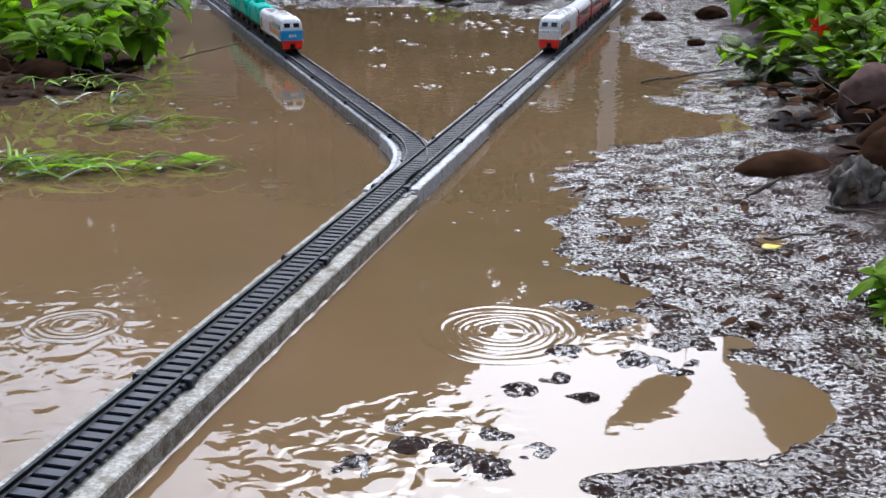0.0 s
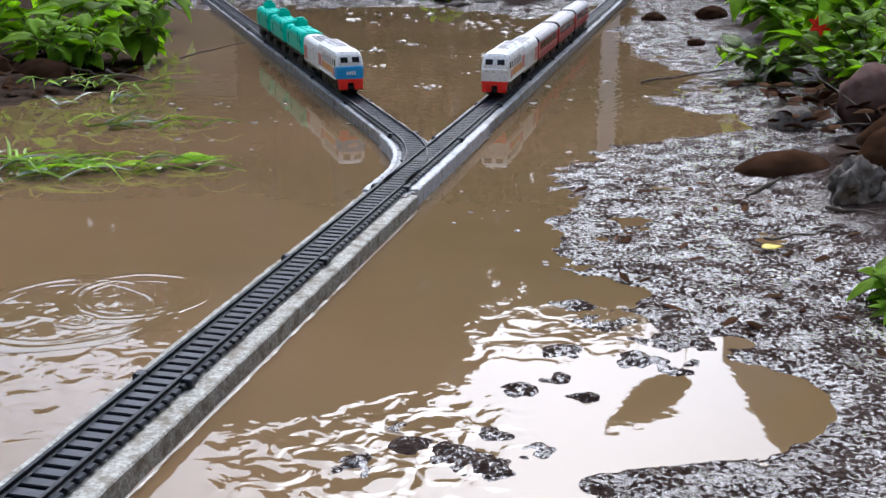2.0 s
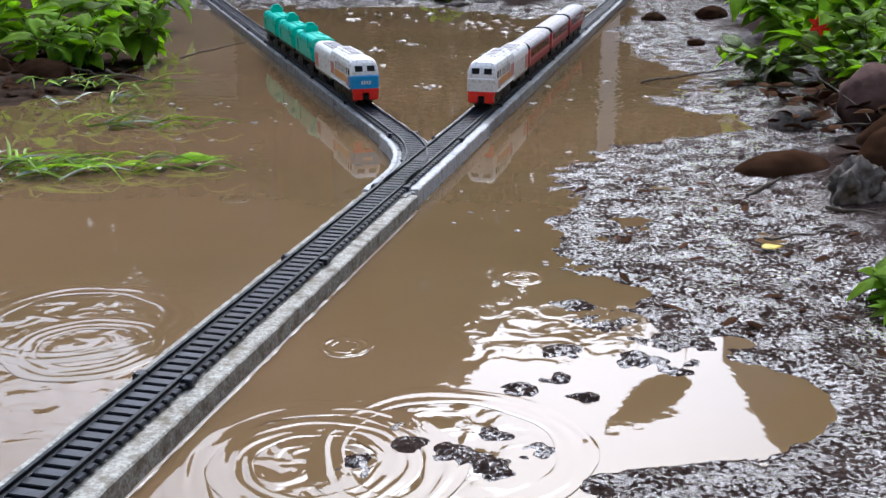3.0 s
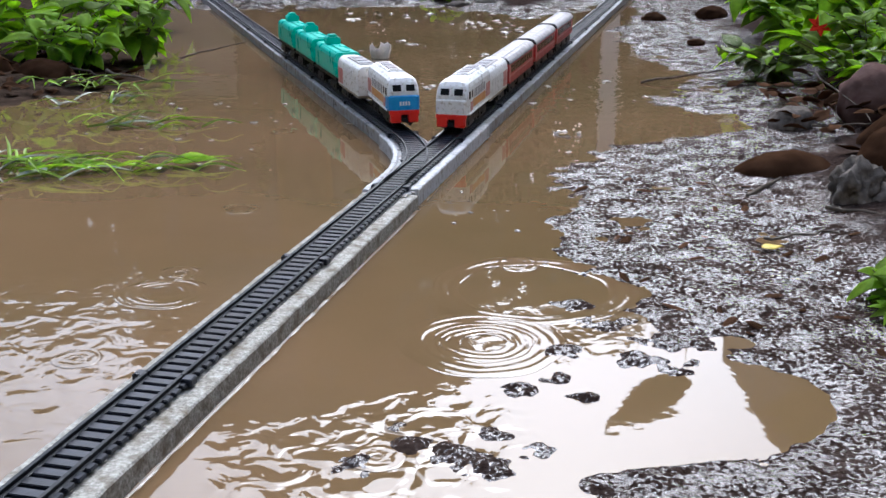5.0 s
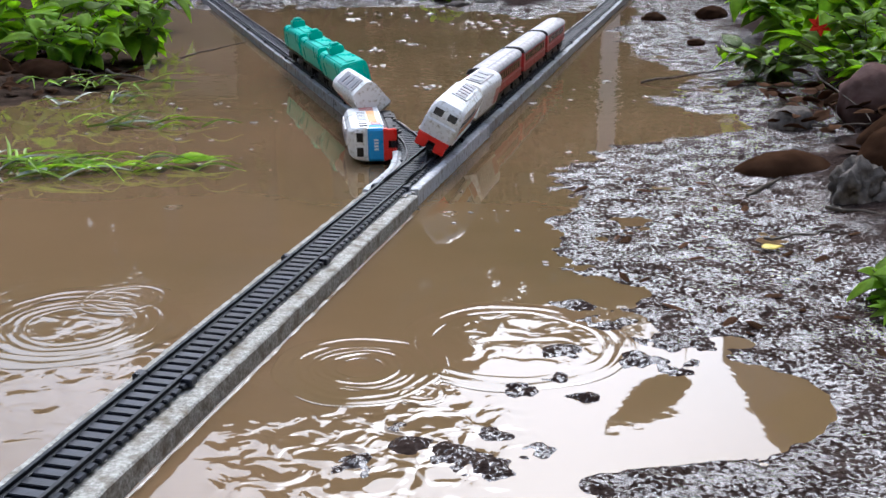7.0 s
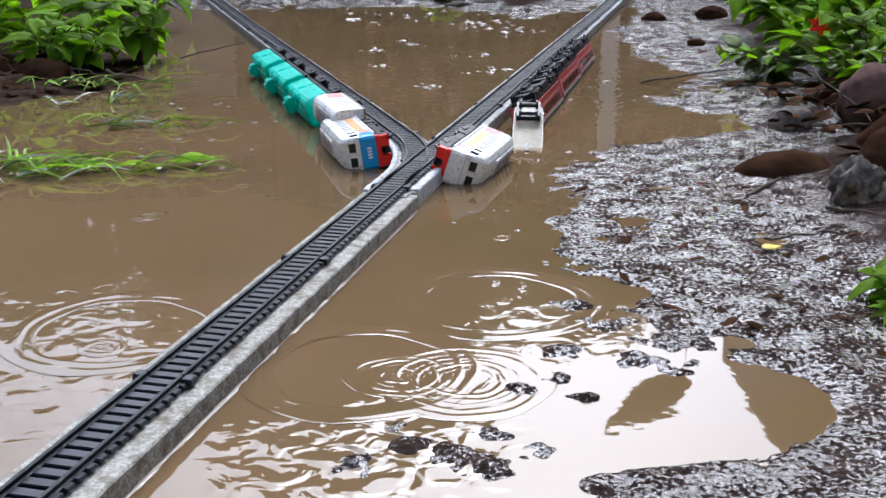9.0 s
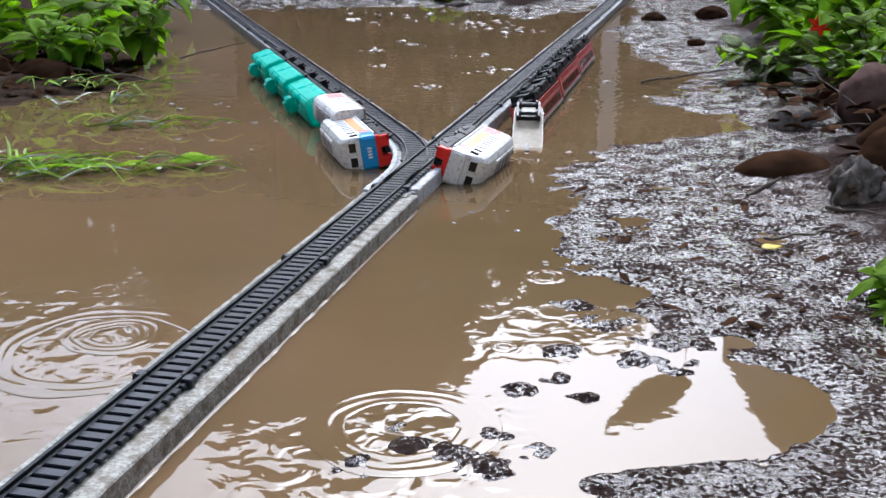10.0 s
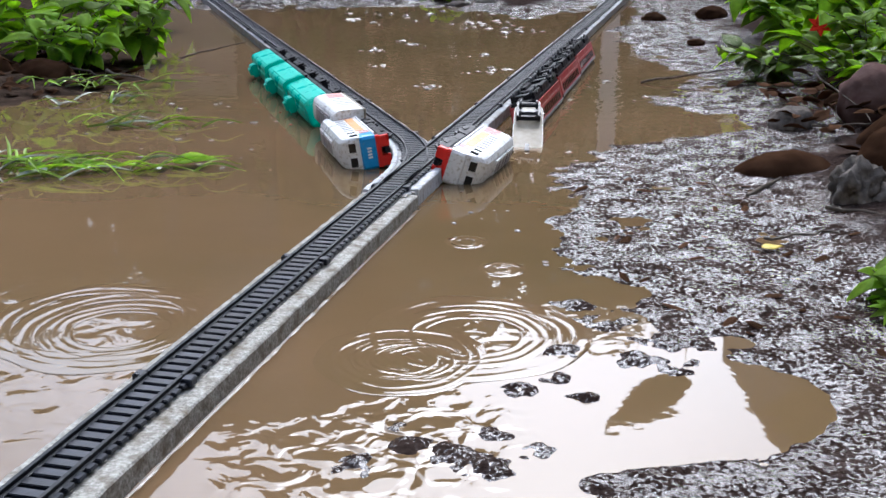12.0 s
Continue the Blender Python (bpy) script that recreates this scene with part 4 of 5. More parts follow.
# when and where drops fall
DROPS = [(-0.55, 0.030, 0.535, "big"), (-0.25, -0.130, 0.845, "small"), (-0.5, -0.190, 0.545, "big"), (-0.15, 0.038, 0.885, "small"), (0.35, -0.030, 0.505, "big"), (0.8, -0.020, 0.475, "big"),
         (0.9, -0.200, 0.565, "big"), (1.25, 0.018, 0.535, "small"), (1.2, 0.032, 0.630, "small"), (1.2, -0.185, 0.838, "small"), (1.3, -0.170, 0.70, "small"), (1.95, -0.190, 0.55, "big"),
         (2.1, -0.050, 0.395, "big"), (2.4, -0.048, 0.515, "small"), (2.75, 0.045, 0.62, "small"), (2.6, -0.15, 0.80, "small"), (3.6, -0.1, 0.66, "small"), (4.0, 0.05, 0.60, "big"),
         (4.4, 0.02, 0.52, "big"), (4.55, 0.045, 0.645, "small"), (4.85, -0.175, 0.50, "big"), (5.25, 0.017, 0.510, "big"), (5.3, 0.17, 1.08, "small"), (5.35, -0.155, 0.588, "small"),
         (5.95, 0.035, 0.520, "big"), (6.2, -0.19, 0.545, "big"), (6.3, -0.09, 0.80, "small"), (6.8, -0.01, 0.46, "big"), (7.6, -0.17, 0.56, "big"), (7.9, 0.03, 0.58, "big"), (8.4, 0.01, 0.475, "big"),
         (8.75, -0.02, 0.48, "big"), (9.3, 0.05, 0.625, "small"), (9.15, -0.085, 0.455, "big"), (9.55, -0.165, 0.53, "big"), (10.0, 0.03, 0.515, "small"), (10.25, -0.012, 0.497, "big"),
         (10.3, 0.035, 0.632, "small"), (10.35, -0.005, 0.655, "small"), (10.4, 0.013, 0.69, "small"), (10.9, -0.18, 0.55, "big"), (11.2, 0.015, 0.53, "big"), (11.45, -0.02, 0.50, "big"),
         (11.6, 0.015, 0.69, "small"), (11.7, 0.035, 0.635, "small"), (11.55, -0.012, 0.497, "big")]
for k in range(11):
    DROPS.append((0.15 + 1.1 * k, -0.185 + 0.03 * rng.random(), 0.47 + 0.13 * rng.random(), "big"))
for k in range(8):
    DROPS.append((0.6 + 1.45 * k, -0.055 + 0.07 * rng.random(), 0.40 + 0.09 * rng.random(), "big"))
for k in range(30):
    DROPS.append((rng.uniform(0, 11.6), rng.uniform(-0.28, 0.06), rng.uniform(0.58, 1.05), "small"))
DROPS = [d for d in DROPS if abs(d[1] - (MAIN0 + MAINK * d[2])) > 0.035]
RIPPLE_ROWS = []
for t0, x, y, size in DROPS:
    n = len(RINGS[size])
    step = 0.26 if size == "big" else 0.25
    for i in range(n):
        ring = new("ripple_ring", ring_meshes[size][i])
        tagged(ring, "ring-shaped ripple of a raindrop on brown water", "ripple", "raindrop ripples")
        a, b = t0 + i * step, t0 + (i + 1.4) * step
        keys = [(a - 0.10, -0.0016), (a, 0.0003), (b, 0.0003), (b + 0.10, -0.0016)]
        keys = [k for k in keys if 0 < k[0] < 12]
        first = 0.0003 if a <= 0 <= b else -0.0016
        last = 0.0003 if a <= 12 <= b else -0.0016
        RIPPLE_ROWS.append((ring, [(t, pose(x, y, z)) for t, z in [(0, first)] + keys + [(12.0, last)]]))

# ---- splashes that the heaviest drops throw up ----
SPRAY = material("splashed_water", (0.75, 0.70, 0.64), (0.85, 0.80, 0.75), 200, (0.05, 0.15), bump=0.3, bump_scale=500, depth=0.0004, ior=1.33)
SPRAY.node_tree.nodes["Principled BSDF"].inputs["Transmission Weight"].default_value = 0.55


def splash(label, x, y, r, h, t0, seed):
    """A thin cup of water with a ragged rim and beads above it, which rises and falls back."""
    q = random.Random(seed)
    t = thing("splash", label, "splash", "rain splashes")
    seg, rings = 20, []
    bm = bmesh.new()
    tall = [h * q.uniform(0.55, 1.0) for _ in range(seg)]
    for u, inner in ((0, 0), (0.4, 0), (1, 0), (0.96, 1), (0.4, 1), (0, 1)):
        ring = []
        for k in range(seg):
            a = 2 * math.pi * k / seg
            rr = r * (0.85 + 0.22 * u * u) - inner * 0.0006
            ring.append(bm.verts.new((rr * math.cos(a), rr * math.sin(a), tall[k] * u - 0.002)))
        rings.append(ring)
    for a, b in zip(rings, rings[1:]):
        for k in range(seg):
            bm.faces.new((a[k], a[(k + 1) % seg], b[(k + 1) % seg], b[k]))
    part("cup", bm, SPRAY, t, smooth=True)
    for _ in range(7):
        bead = bmesh.new()
        a, d = q.uniform(0, 2 * math.pi), r * q.uniform(0.7, 1.3)
        bmesh.ops.create_icosphere(bead, subdivisions=2, radius=q.uniform(0.0006, 0.0014), matrix=Matrix.Translation((d * math.cos(a), d * math.sin(a), h * q.uniform(0.9, 1.5))))
        part("bead", bead, SPRAY, t, smooth=True)
    low = pose(x, y, -0.05)
    SPLASH_ROWS.append((t, [(0, low), (t0 - 0.12, low), (t0, pose(x, y, 0)), (t0 + 0.12, pose(x, y, 0)), (t0 + 0.26, low), (12.0, low)]))


SPLASH_ROWS = []
for k, (t0, x, y, r, h) in enumerate(((0.45, -0.085, 1.62, 0.009, 0.012), (1.2, -0.195, 0.86, 0.010, 0.020), (4.85, -0.085, 1.55, 0.014, 0.030), (4.85, 0.115, 1.03, 0.012, 0.014), (6.05, 0.060, 0.545, 0.010, 0.012),
                                      (6.5, 0.085, 1.08, 0.011, 0.014), (6.5, -0.185, 1.98, 0.014, 0.018), (9.05, -0.31, 1.42, 0.016, 0.022), (9.55, -0.163, 0.520, 0.011, 0.012), (10.5, 0.175, 1.75, 0.014, 0.018),
                                      (12.5 - 0.55, 0.112, 1.06, 0.012, 0.013), (5.5, -0.01, 1.45, 0.008, 0.016))):
    splash("clear splash of a heavy raindrop on muddy water", x, y, r, h, t0, k + 3)

# a red bloom in the shrub over the mud
bloom = thing("flower", "small red flower among green leaves", "flower")
bloom.location = (0.435, 1.325, 0.067)
PETAL = material("red_petal", (0.62, 0.020, 0.012), (0.75, 0.05, 0.02), 200, (0.7, 0.9), spec=0.0, bump=0.05)
petal = leaf_mesh("petal", 0.015, 0.009, PETAL, 0.2, 0.2)
for k in range(6):
    shared("petal", petal, bloom, pose(0, 0, 0, 60, 0, 0) @ pose(0, 0, 0, 25, 0, 60 * k))
part("stalk", tube([(0.012, 0.01, -0.04), (0.004, 0.004, -0.02), (0, 0, 0)], 0.0009, 0.0006), STEM, bloom)

# ---- trains: local y points forward, x to the right, z up from the rail tops ----
def wheelset(parent, y, r=0.0048):
    bm = bmesh.new()
    for sx in (-1, 1):
        disc(bm, r, sx * 0.0082 - 0.0011, sx * 0.0082 + 0.0011, y, r, 18)
    disc(bm, 0.0009, -0.0075, 0.0075, y, r, 8)
    return part("wheelset", bm, TYRE, parent)


def bogie(parent, y, length=0.030, axles=2, z1=0.011):
    b = boxes([(-0.0118, -0.0096, y - length / 2, y + length / 2, 0.0028, z1 - 0.002), (0.0096, 0.0118, y - length / 2, y + length / 2, 0.0028, z1 - 0.002),
               (-0.0100, 0.0100, y - 0.004, y + 0.004, 0.005, z1), (-0.0100, 0.0100, y - length / 2, y - length / 2 + 0.003, 0.004, z1 - 0.003),
               (-0.0100, 0.0100, y + length / 2 - 0.003, y + length / 2, 0.004, z1 - 0.003),
               (-0.0126, -0.0112, y - 0.006, y + 0.006, 0.0040, 0.0075), (0.0112, 0.0126, y - 0.006, y + 0.006, 0.0040, 0.0075)], 0.0006)
    o = part("bogie", b, BLACK, parent)
    for i in range(axles):
        wheelset(o, y + (i - (axles - 1) / 2) * (length - 0.010) / max(1, axles - 1))
    return o


def body_ring(w, z0, z1, zr, wr):
    """Cross-section: straight sides to z1, then sloping in to a roof of half-width wr at zr."""
    k = zr - z1
    return [(-w, z0), (w, z0), (w, z1), (w * 0.985, z1 + k * 0.34), (w * 0.90, z1 + k * 0.68), (wr * 0.96, z1 + k * 0.93), (wr * 0.5, zr),
            (-wr * 0.5, zr), (-wr * 0.96, z1 + k * 0.93), (-w * 0.90, z1 + k * 0.68), (-w * 0.985, z1 + k * 0.34), (-w, z1)]


LOCO_L = 0.095


def locomotive_front(label, face):
    """The cab half of the engine. The origin is at the front, on the rails."""
    t = thing("toy_locomotive", label, "toy locomotive", "toy locomotives")
    h, b0 = 0.0450, 0.0160
    part("body", loft([(-0.0020, body_ring(0.0146, b0, 0.0290, 0.0300, 0.0138)), (-0.0036, body_ring(0.0149, b0, 0.0300, 0.0352, 0.0130)),
                       (-0.0058, body_ring(0.0150, b0, 0.0330, 0.0402, 0.0122)), (-0.0090, body_ring(0.0150, b0, 0.0345, 0.0434, 0.0112)),
                       (-0.0140, body_ring(0.0150, b0, 0.0350, h, 0.0102)), (-0.042, body_ring(0.0150, b0, 0.0350, h, 0.0100)),
                       (-LOCO_L, body_ring(0.0150, b0, 0.0350, h, 0.0100))], 0.0007), WHITE, t)
    part("nose", loft([(0.0004, body_ring(0.0124, b0 + 0.0004, 0.0268, 0.0282, 0.0116)), (-0.0012, body_ring(0.0146, b0 + 0.0002, 0.0282, 0.0290, 0.0138)),
                       (-0.0052, body_ring(0.0153, b0 + 0.0002, 0.0284, 0.0292, 0.0140))], 0.0004), face, t)
    # bumper with a square notch for the coupler
    part("bumper", boxes([(-0.0132, -0.0034, -0.0046, 0.0012, 0.0054, 0.0162), (0.0034, 0.0132, -0.0046, 0.0012, 0.0054, 0.0162), (-0.0140, 0.0140, -0.0046, 0.0010, 0.0122, 0.0166)], 0.0007), RED, t)
    part("coupler", boxes([(-0.0026, 0.0026, -0.008, 0.0026, 0.0062, 0.0100)], 0.0006), BLACK, t)
    tilt = Matrix.Translation((0, -0.0034, 0.0352)) @ Matrix.Rotation(radians(21), 4, "X")
    for sx in (-1, 1):
        fr = bmesh.new()
        box(fr, sx * 0.0064 - 0.0055, sx * 0.0064 + 0.0055, -0.0020, 0.0007, -0.0044, 0.0042, 0.0007, tilt)
        w = part("window_frame", fr, WHITE, t)
        pn = bmesh.new()
        box(pn, sx * 0.0064 - 0.0046, sx * 0.0064 + 0.0046, -0.0018, 0.0010, -0.0035, 0.0033, 0.0006, tilt)
        part("pane", pn, PANE, w)
    for sx in (-1, 1):
        x = sx * 0.0150
        a, b = min(x, x + sx * 0.0003), max(x, x + sx * 0.0003)
        part("side_window", boxes([(a, b, -0.0135, -0.0080, 0.0285, 0.0350)], 0.0001), PANE, t)
        part("cab_door", boxes([(a, b, -0.0225, -0.0195, 0.0285, 0.0350)], 0.0001), PANE, t)
        part("nose_side", boxes([(a, b, -0.0130, -0.0045, 0.0164, 0.0275)], 0.0001), face, t)
        part("stripe", boxes([(a, b, -0.076, -0.024, 0.0195, 0.0265)], 0.0001), ORANGE, t)
        part("stripe", boxes([(a, b, -0.022, -0.014, 0.0175, 0.0255)], 0.0001), PINK, t)
        part("stripe", boxes([(a, b, -0.095, -0.079, 0.0195, 0.0320)], 0.0001), PINK, t)
        for k in range(7):
            part("grille", boxes([(a, b, -0.072 + k * 0.0066, -0.0695 + k * 0.0066, 0.0275, 0.0350)], 0.0001), GREYP, t)
        part("footplate", boxes([(min(x, x + sx * 0.0012), max(x, x + sx * 0.0012), -0.093, -0.006, 0.0152, 0.0168)], 0.0003), WHITE, t)
    part("roof_panel", boxes([(-0.0078, 0.0078, -0.094, -0.036, h - 0.0002, h + 0.0010)], 0.0005), WHITE, t)
    for k in range(5):
        part("roof_vent", boxes([(-0.0052, 0.0052, -0.090 + k * 0.011, -0.083 + k * 0.011, h + 0.0008, h + 0.0017)], 0.0004), GREYP if k == 1 else ROOF, t)
    part("number_print", boxes([(-0.0052, -0.0035, 0.0003, 0.0006, 0.0205, 0.0240), (-0.0025, -0.0008, 0.0003, 0.0006, 0.0205, 0.0240),
                                (0.0002, 0.0019, 0.0003, 0.0006, 0.0205, 0.0240), (0.0029, 0.0046, 0.0003, 0.0006, 0.0205, 0.0240)]), WHITE, t)
    part("chassis", boxes([(-0.0110, 0.0110, -LOCO_L + 0.002, -0.006, 0.0115, 0.0164)], 0.0005), BLACK, t)
    part("fuel_tank", boxes([(-0.0115, 0.0115, -0.060, -0.040, 0.0045, 0.0120)], 0.0010), BLACK, t)
    bogie(t, -0.024, 0.032, 3, 0.0135)
    bogie(t, -0.077, 0.032, 3, 0.0135)
    return t


REAR_L = 0.088


def locomotive_rear(label):
    """The rear half of the engine, coupled behind the cab half."""
    t = thing("booster_locomotive", label, "toy locomotive", "toy locomotives")
    h = 0.0410
    part("body", loft([(-0.001, body_ring(0.0146, 0.0130, 0.030, h, 0.0102)), (-REAR_L, body_ring(0.0146, 0.0130, 0.030, h, 0.0102))], 0.0006), WHITE, t)
    part("underside", boxes([(-0.0142, 0.0142, -REAR_L + 0.001, -0.002, 0.0108, 0.0129)], 0.0004), CREAM, t)
    for sx in (-1, 1):
        x = sx * 0.0146
        a, b = min(x, x + sx * 0.0003), max(x, x + sx * 0.0003)
        part("stripe", boxes([(a, b, -0.086, -0.066, 0.0150, 0.0300)], 0.0001), PINK, t)
        for k in range(7):
            part("panel_rib", boxes([(min(x, x + sx * 0.0006), max(x, x + sx * 0.0006), -0.060 + k * 0.008, -0.0575 + k * 0.008, 0.0150, 0.0305)], 0.0002), WHITE, t)
    part("roof_panel", boxes([(-0.0080, 0.0080, -0.070, -0.012, h - 0.0002, h + 0.0010)], 0.0004), ROOF, t)
    for k in range(3):
        part("roof_vent", boxes([(-0.0060, 0.0060, -0.064 + k * 0.018, -0.052 + k * 0.018, h + 0.0008, h + 0.0017)], 0.0004), GREYP, t)
    part("coupler", boxes([(-0.0022, 0.0022, -0.004, 0.010, 0.0050, 0.0075)], 0.0005), BLACK, t)
    bogie(t, -0.068, 0.030, 2, 0.0112)
    return t


WAGON_L = 0.118


def tank_wagon(label):
    """A green hopper with chamfered roof and a hatch dome near its rear end."""
    t = thing("toy_wagon", label, "toy wagon", "green toy wagons")
    r = [(-0.0124, 0.0160), (0.0124, 0.0160), (0.0140, 0.0195), (0.0140, 0.0372), (0.0112, 0.0416), (-0.0112, 0.0416), (-0.0140, 0.0372), (-0.0140, 0.0195)]
    part("body", loft([(-0.0075, r), (-WAGON_L + 0.006, r)], 0.0012), GREEN, t)
    dome = [(-0.0070, 0.0410), (0.0070, 0.0410), (0.0080, 0.0472), (0.0066, 0.0496), (-0.0066, 0.0496), (-0.0080, 0.0472)]
    part("dome", loft([(-0.074, dome), (-0.091, dome)], 0.0010), GREEN, t)
    part("hatch", boxes([(-0.0046, 0.0046, -0.088, -0.077, 0.0494, 0.0522)], 0.0008), GREEN, t)
    part("walkway", boxes([(-0.0040, 0.0040, -0.068, -0.014, 0.0414, 0.0428), (-0.0040, 0.0040, -0.110, -0.095, 0.0414, 0.0428)], 0.0004), GREEN, t)
    for sx in (-1, 1):
        for k in range(2):
            y = -0.012 - k * (WAGON_L - 0.0225)
            part("rib", boxes([(min(sx * 0.0139, sx * 0.0144), max(sx * 0.0139, sx * 0.0144), y - 0.0007, y + 0.0007, 0.0200, 0.0368)], 0.0001), GREEN, t)
        part("end_ladder", boxes([(sx * 0.0098 - 0.0007, sx * 0.0098 + 0.0007, -0.0080, -0.0065, 0.0175, 0.0385)], 0.0002), GREEN, t)
        part("sill", boxes([(sx * 0.0118 - 0.0012, sx * 0.0118 + 0.0012, -WAGON_L + 0.004, -0.006, 0.0135, 0.0162)], 0.0004), BLACK, t)
    part("chassis", boxes([(-0.0105, 0.0105, -WAGON_L + 0.003, -0.005, 0.0110, 0.0164)], 0.0006), BLACK, t)
    part("coupler", boxes([(-0.0020, 0.0020, -0.009, 0.004, 0.0055, 0.0080)], 0.0004), BLACK, t)
    bogie(t, -0.026, 0.030, 2, 0.0125)
    bogie(t, -WAGON_L + 0.026, 0.030, 2, 0.0125)
    return t


COACH_L = 0.160


def coach(label):
    """A maroon passenger coach with a pale grey rounded roof."""
    t = thing("toy_coach", label, "toy coach", "maroon toy coaches")
    w = 0.0130
    part("body", boxes([(-w, w, -COACH_L + 0.005, -0.005, 0.0130, 0.0335)], 0.0008), MAROON, t)
    rf = [(-w - 0.0005, 0.0330), (w + 0.0005, 0.0330), (w, 0.0352), (w - 0.0028, 0.0378), (0.0052, 0.0392), (-0.0052, 0.0392), (-w + 0.0028, 0.0378), (-w, 0.0352)]
    roof = part("roof", loft([(-0.0042, rf), (-COACH_L + 0.0042, rf)], 0.0005), ROOF, t)
    for x in (-0.0056, 0.0056):
        part("roof_seam", boxes([(x - 0.0005, x + 0.0005, -COACH_L + 0.010, -0.010, 0.0388, 0.0395)], 0.0002), GREYP, roof)
    part("roof_end", loft([(-0.0034, rf), (-0.0048, [(x * 1.03, z + 0.0006 * (z > 0.0335)) for x, z in rf])]), BLACK, roof, "dark rim at the roof's end")
    for sx in (-1, 1):
        x = sx * w
        a, b = min(x, x + sx * 0.0003), max(x, x + sx * 0.0003)
        for k in range(11):
            y = -0.022 - k * 0.0116
            part("side_window", boxes([(a, b, y - 0.0040, y + 0.0040, 0.0225, 0.0300)], 0.0001), PANE, t)
        part("side_band", boxes([(a, b, -COACH_L + 0.008, -0.008, 0.0190, 0.0204)], 0.0001), PINK, t)
        part("gutter", boxes([(min(x, x + sx * 0.0009), max(x, x + sx * 0.0009), -COACH_L + 0.006, -0.006, 0.0322, 0.0332)], 0.0002), GREYP, t)
        part("door", boxes([(a, b, -0.0135, -0.0085, 0.0145, 0.0315)], 0.0001), PINK, t)
        part("lower_rail", boxes([(min(x, x + sx * 0.0008), max(x, x + sx * 0.0008), -COACH_L + 0.008, -0.008, 0.0124, 0.0138)], 0.0003), MAROON, t)
    part("gangway", boxes([(-0.0060, 0.0060, -0.0055, 0.0000, 0.0130, 0.0330)], 0.0008), BLACK, t)
    part("chassis", boxes([(-0.0120, 0.0120, -COACH_L + 0.008, -0.008, 0.0100, 0.0132), (-0.0105, 0.0105, -0.105, -0.055, 0.0060, 0.0104)], 0.0004), BLACK, t)
    part("battery_box", boxes([(-0.0115, -0.0060, -0.100, -0.066, 0.0030, 0.0102), (0.0060, 0.0115, -0.096, -0.060, 0.0030, 0.0102)], 0.0006), BLACK, t)
    part("coupler", boxes([(-0.0020, 0.0020, -0.008, 0.006, 0.0050, 0.0076)], 0.0004), BLACK, t)
    bogie(t, -0.030, 0.036, 2, 0.0115)
    bogie(t, -COACH_L + 0.030, 0.036, 2, 0.0115)
    return t


def slim(t, k):
    """Narrow every part of a car to its true width."""
    for ob in t.children_recursive:
        for v in ob.data.vertices:
            v.co.x *= k
    return t


loco_l = locomotive_front("white toy locomotive with blue nose and red bumper", BLUE)
loco_r = locomotive_front("white toy locomotive with white nose and red bumper", WHITE)
rear_l = locomotive_rear("white rear half of the blue-nosed toy locomotive")
rear_r = locomotive_rear("white rear half of the white-nosed toy locomotive")
for engine, k in ((loco_l, 0.94), (loco_r, 0.94), (rear_l, 0.90), (rear_r, 0.92)):
    slim(engine, k)
wagons = [tank_wagon("bright green plastic toy wagon with a roof hatch")]
coaches = [coach("maroon plastic toy coach with a pale grey roof")]
for _ in range(2):
    wagons.append(copy_thing(wagons[0], Matrix()))
    coaches.append(copy_thing(coaches[0], Matrix()))
GAP = 0.004
LEFT = [(loco_l, 0.0), (rear_l, LOCO_L + GAP)] + [(w, LOCO_L + REAR_L + 2 * GAP + i * (WAGON_L + GAP)) for i, w in enumerate(wagons)]
RIGHT = [(loco_r, 0.0), (rear_r, LOCO_L + GAP)] + [(w, LOCO_L + REAR_L + 2 * GAP + i * (COACH_L + GAP)) for i, w in enumerate(coaches)]

# how far the noses have come: seconds and the world y of the front
FRONT_L = [(0, 1.4775), (0.2, 1.4335), (0.4, 1.3865), (0.6, 1.3375), (0.8, 1.2935), (1.0, 1.2495), (1.2, 1.2175), (1.5, 1.1935), (1.8, 1.1715), (2.1, 1.1515),
           (2.5, 1.1275), (2.8, 1.1085), (3.2, 1.0845), (4.8, 0.9905), (5.0, 0.9795), (5.2, 0.9685), (5.4, 0.9585)]
FRONT_R = [(0, 1.488), (0.2, 1.438), (0.4, 1.387), (0.6, 1.335), (0.8, 1.286), (1.0, 1.239), (1.2, 1.206), (1.5, 1.180), (1.8, 1.157), (2.1, 1.133),
           (2.5, 1.109), (2.8, 1.090), (3.2, 1.067), (4.8, 0.971), (5.0, 0.959), (5.2, 0.948), (5.4, 0.938)]
# where the noses would be if the trains still rolled on, while the cars push from behind
PUSH_L = [(5.7, 0.940), (6.0, 0.931), (6.3, 0.923), (6.5, 0.918), (6.7, 0.914)]
PUSH_R = [(5.7, 0.925), (6.0, 0.914), (6.3, 0.903), (6.5, 0.897), (6.8, 0.889), (7.0, 0.884), (7.2, 0.881)]


def car_pose(line, s):
    """A car whose front is at s and whose body trails along the line."""
    p0, _ = line(s + 0.018)
    p1, _ = line(s + 0.085)
    d = (p0 - p1).normalized()
    f = p0 + d * 0.018
    return pose(f.x, f.y, RAIL_Z, 0, 0, math.degrees(math.atan2(-d.x, d.y)))


def roll_in(cars, line, to_s, fronts):
    out = {}
    for car, back in cars:
        out[car] = [(t, car_pose(line, to_s(y) + back)) for t, y in fronts]
    return out


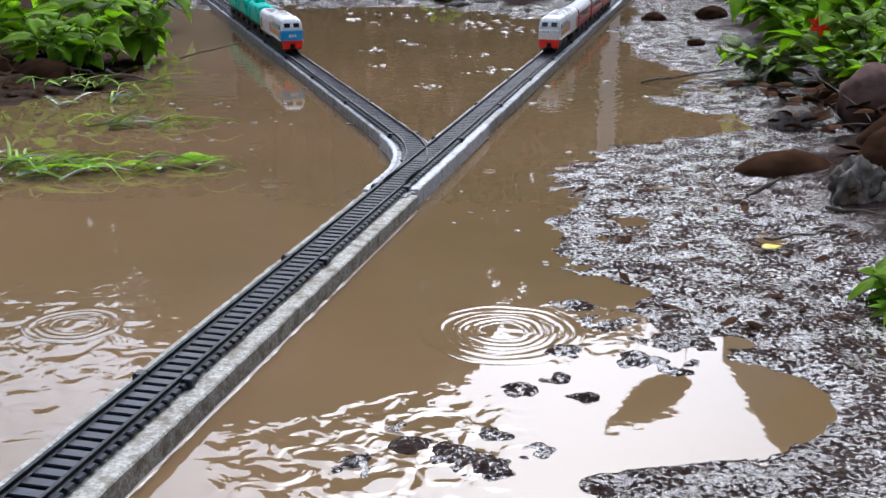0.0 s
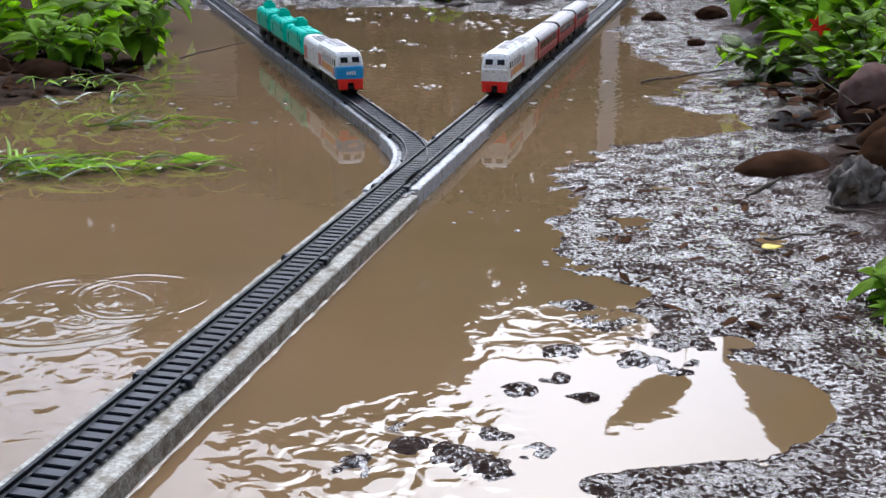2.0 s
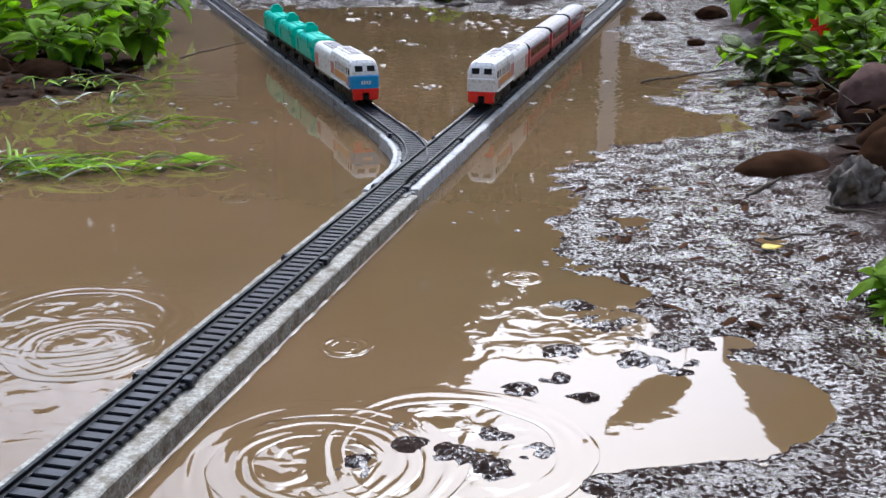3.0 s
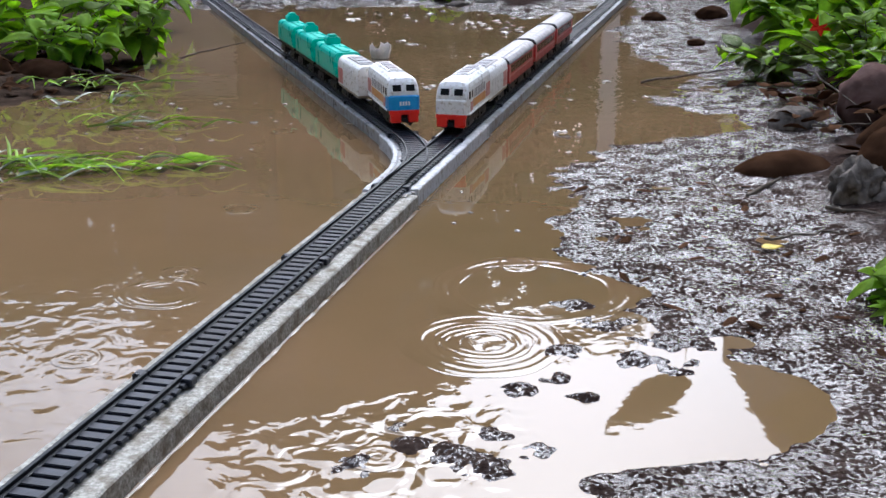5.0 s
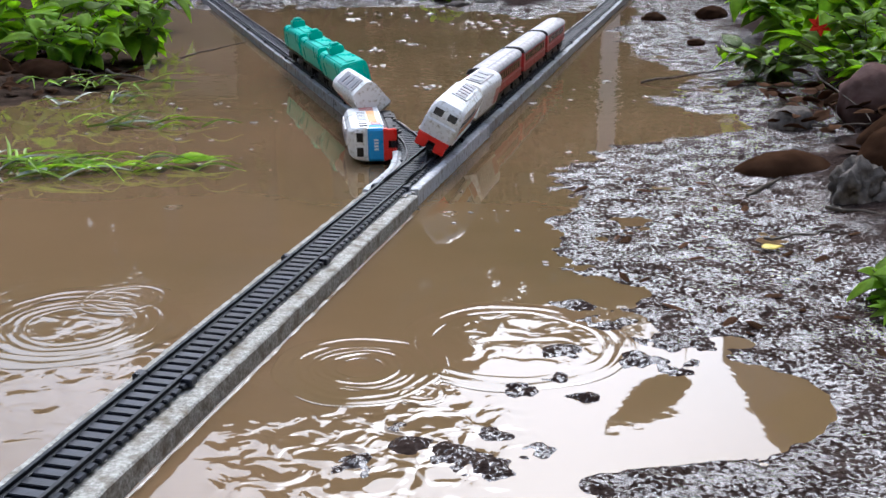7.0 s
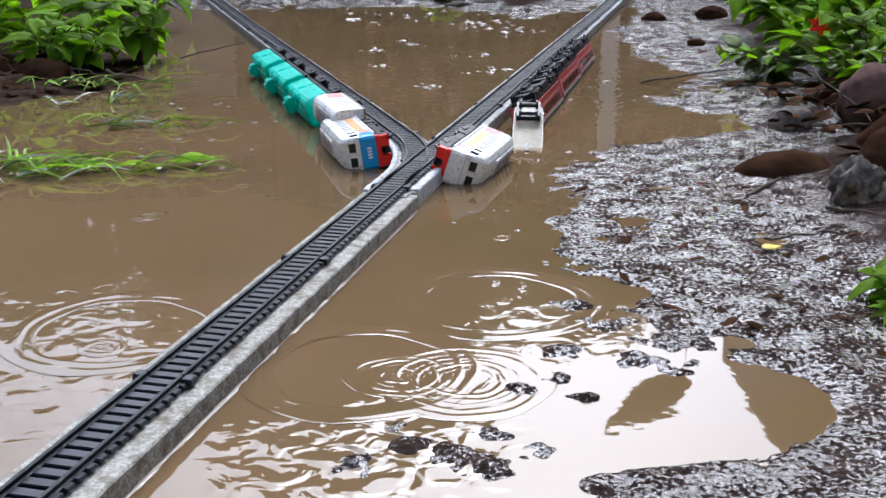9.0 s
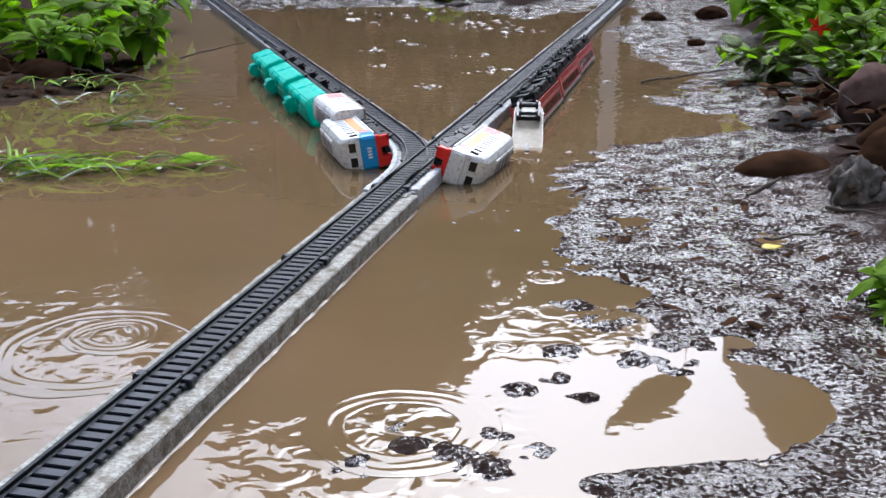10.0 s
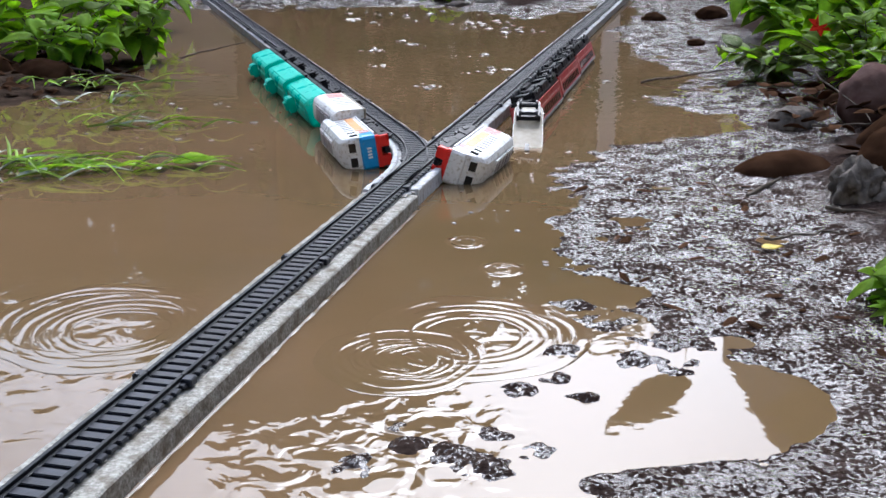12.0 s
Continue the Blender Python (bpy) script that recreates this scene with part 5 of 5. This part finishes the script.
def lean(line, s, roll, side=0.0, up=0.0, turn=0.0):
    """A car on a line that has rolled over by so many degrees, moved sideways (to the right, looking away) and up."""
    m = car_pose(line, s)
    p, a = line(s)
    return Matrix.Translation((math.cos(a) * side, -math.sin(a) * side, up)) @ m @ pose(0, 0, 0, 0, roll, turn)


def motions():
    """The two trains roll in, meet at the points and topple off the boards."""
    rows = roll_in(LEFT, on_branch, s_branch, FRONT_L)
    rows.update(roll_in(RIGHT, on_main, s_main, FRONT_R))
    sl, sr = dict((c.name, b) for c, b in LEFT), dict((c.name, b) for c, b in RIGHT)
    swing = {4.8: (0.004, -2), 5.0: (0.005, -3), 5.2: (0.006, -4), 5.4: (0.008, -5)}
    rows[loco_l] = [(t, lean(on_branch, s_branch(y), 0, swing[t][0], 0, swing[t][1]) if t in swing else m) for (t, m), (_, y) in zip(rows[loco_l], FRONT_L)]
    rows[loco_l] += [(t, pose(x, y, z, 0, ry, rz)) for t, x, y, z, ry, rz in (
        (5.7, -0.0240, 0.9470, 0.0150, 6, 194), (6.0, -0.0236, 0.9410, 0.0140, 13, 191), (6.3, -0.0234, 0.930, 0.0135, 22, 189), (6.5, -0.0236, 0.923, 0.0135, 31, 187), (6.65, -0.0250, 0.920, 0.0135, 45, 186),
        (6.8, -0.0276, 0.9160, 0.0135, 64, 186), (7.0, -0.0322, 0.9075, 0.0175, 91, 187), (7.2, -0.0385, 0.9100, 0.0185, 108, 187),
        (7.4, -0.0390, 0.9020, 0.0180, 103, 192), (7.6, -0.0375, 0.8970, 0.0165, 98, 196))]
    rows[loco_r] += [(t, pose(x, y, z, 0, ry, rz)) for t, x, y, z, ry, rz in (
        (5.7, -0.0005, 0.9220, 0.0160, -7, 167), (6.0, -0.0035, 0.9120, 0.0168, -13, 167), (6.5, -0.0087, 0.8960, 0.0164, -19, 166), (6.8, -0.0124, 0.8810, 0.0164, -23, 168),
        (7.0, -0.0142, 0.8710, 0.0162, -27, 169), (7.2, -0.0155, 0.8650, 0.0162, -35, 165), (7.45, -0.0130, 0.8600, 0.0200, -70, 163), (7.7, -0.0095, 0.8530, 0.0215, -105, 163), (7.9, -0.0120, 0.8470, 0.0195, -108, 163))]
    # the half behind each cab follows its coupling
    back = sl[rear_l.name]
    rows[rear_l] += [(t, lean(on_branch, s_branch(y) + back, r, d, u, k)) for t, y, r, d, u, k in (
        (5.7, 0.942, 2, 0.002, 0, 0), (6.0, 0.933, 5, 0.003, 0, 0), (6.3, 0.925, 9, 0.004, 0, 0), (6.5, 0.920, 14, 0.004, 0, 0), (6.65, 0.917, 20, 0.003, 0, 0), (6.8, 0.914, 27, 0.002, 0, 0),
        (7.0, 0.908, 40, -0.002, 0.002, 0), (7.2, 0.903, 82, -0.010, 0.005, 0), (7.4, 0.894, 98, -0.017, 0.006, 0), (7.6, 0.885, 92, -0.018, 0.007, 0))]
    back = sr[rear_r.name]
    rows[rear_r] += [(t, lean(on_main, s_main(y) + back, r, d, 0, 0)) for t, y, r, d in (
        (5.7, 0.926, -2, 0.0), (6.0, 0.915, -4, 0.0), (6.5, 0.898, -8, 0.0), (6.8, 0.890, -12, 0.0), (7.0, 0.885, -15, 0.001), (7.2, 0.882, -19, 0.004))]
    rows[rear_r] += [(7.4, pose(0.034, 0.972, 0.024, 0, -60, 166)), (7.6, pose(0.055, 0.968, 0.024, 4, -115, 171)), (7.8, pose(0.070, 0.966, 0.014, 10, -165, 176)),
                     (8.0, pose(0.073, 0.965, 0.0085, 16, -180, 175))]
    for i, w in enumerate(wagons):
        back = sl[w.name]
        rows[w] += [(t, lean(on_branch, s_branch(y) + back, 0)) for t, y in PUSH_L]
        rows[w] += [(t, lean(on_branch, s_branch(0.911 - max(0, min(1, (t - 7.1) * 2)) * 0.022) + back, r, d, u)) for t, r, d, u in (
            (6.85, 3 - i, 0, 0), (7.0, 13 - 4 * i, -0.002, 0.001), (7.1, 30 - 6 * i, -0.007, 0.003), (7.2, 54 - 6 * i, -0.013, 0.005),
            (7.35, 88 - 4 * i, -0.022, 0.006), (7.5, 104 - 2 * i, -0.0210, 0.010), (7.65, 108, -0.0215, 0.009))]
    for i, w in enumerate(coaches):
        back = sr[w.name]
        rows[w] += [(t, lean(on_main, s_main(y) + back, 0)) for t, y in PUSH_R]
        rows[w] += [(t, lean(on_main, s_main(0.880) + back, r, d, u)) for t, r, d, u in (
            (7.4, -16 + 4 * i, 0.003, 0.001), (7.6, -55 + 6 * i, 0.018, 0.005), (7.8, -110 + 4 * i, 0.032, 0.012), (8.0, -166 + 2 * i, 0.039 - 0.003 * i, 0.018))]
    for car, r in rows.items():
        walk(car, r + [(12.0, r[-1][1])])
    for ring, r in RIPPLE_ROWS + SPLASH_ROWS:
        walk(ring, r)


motions()
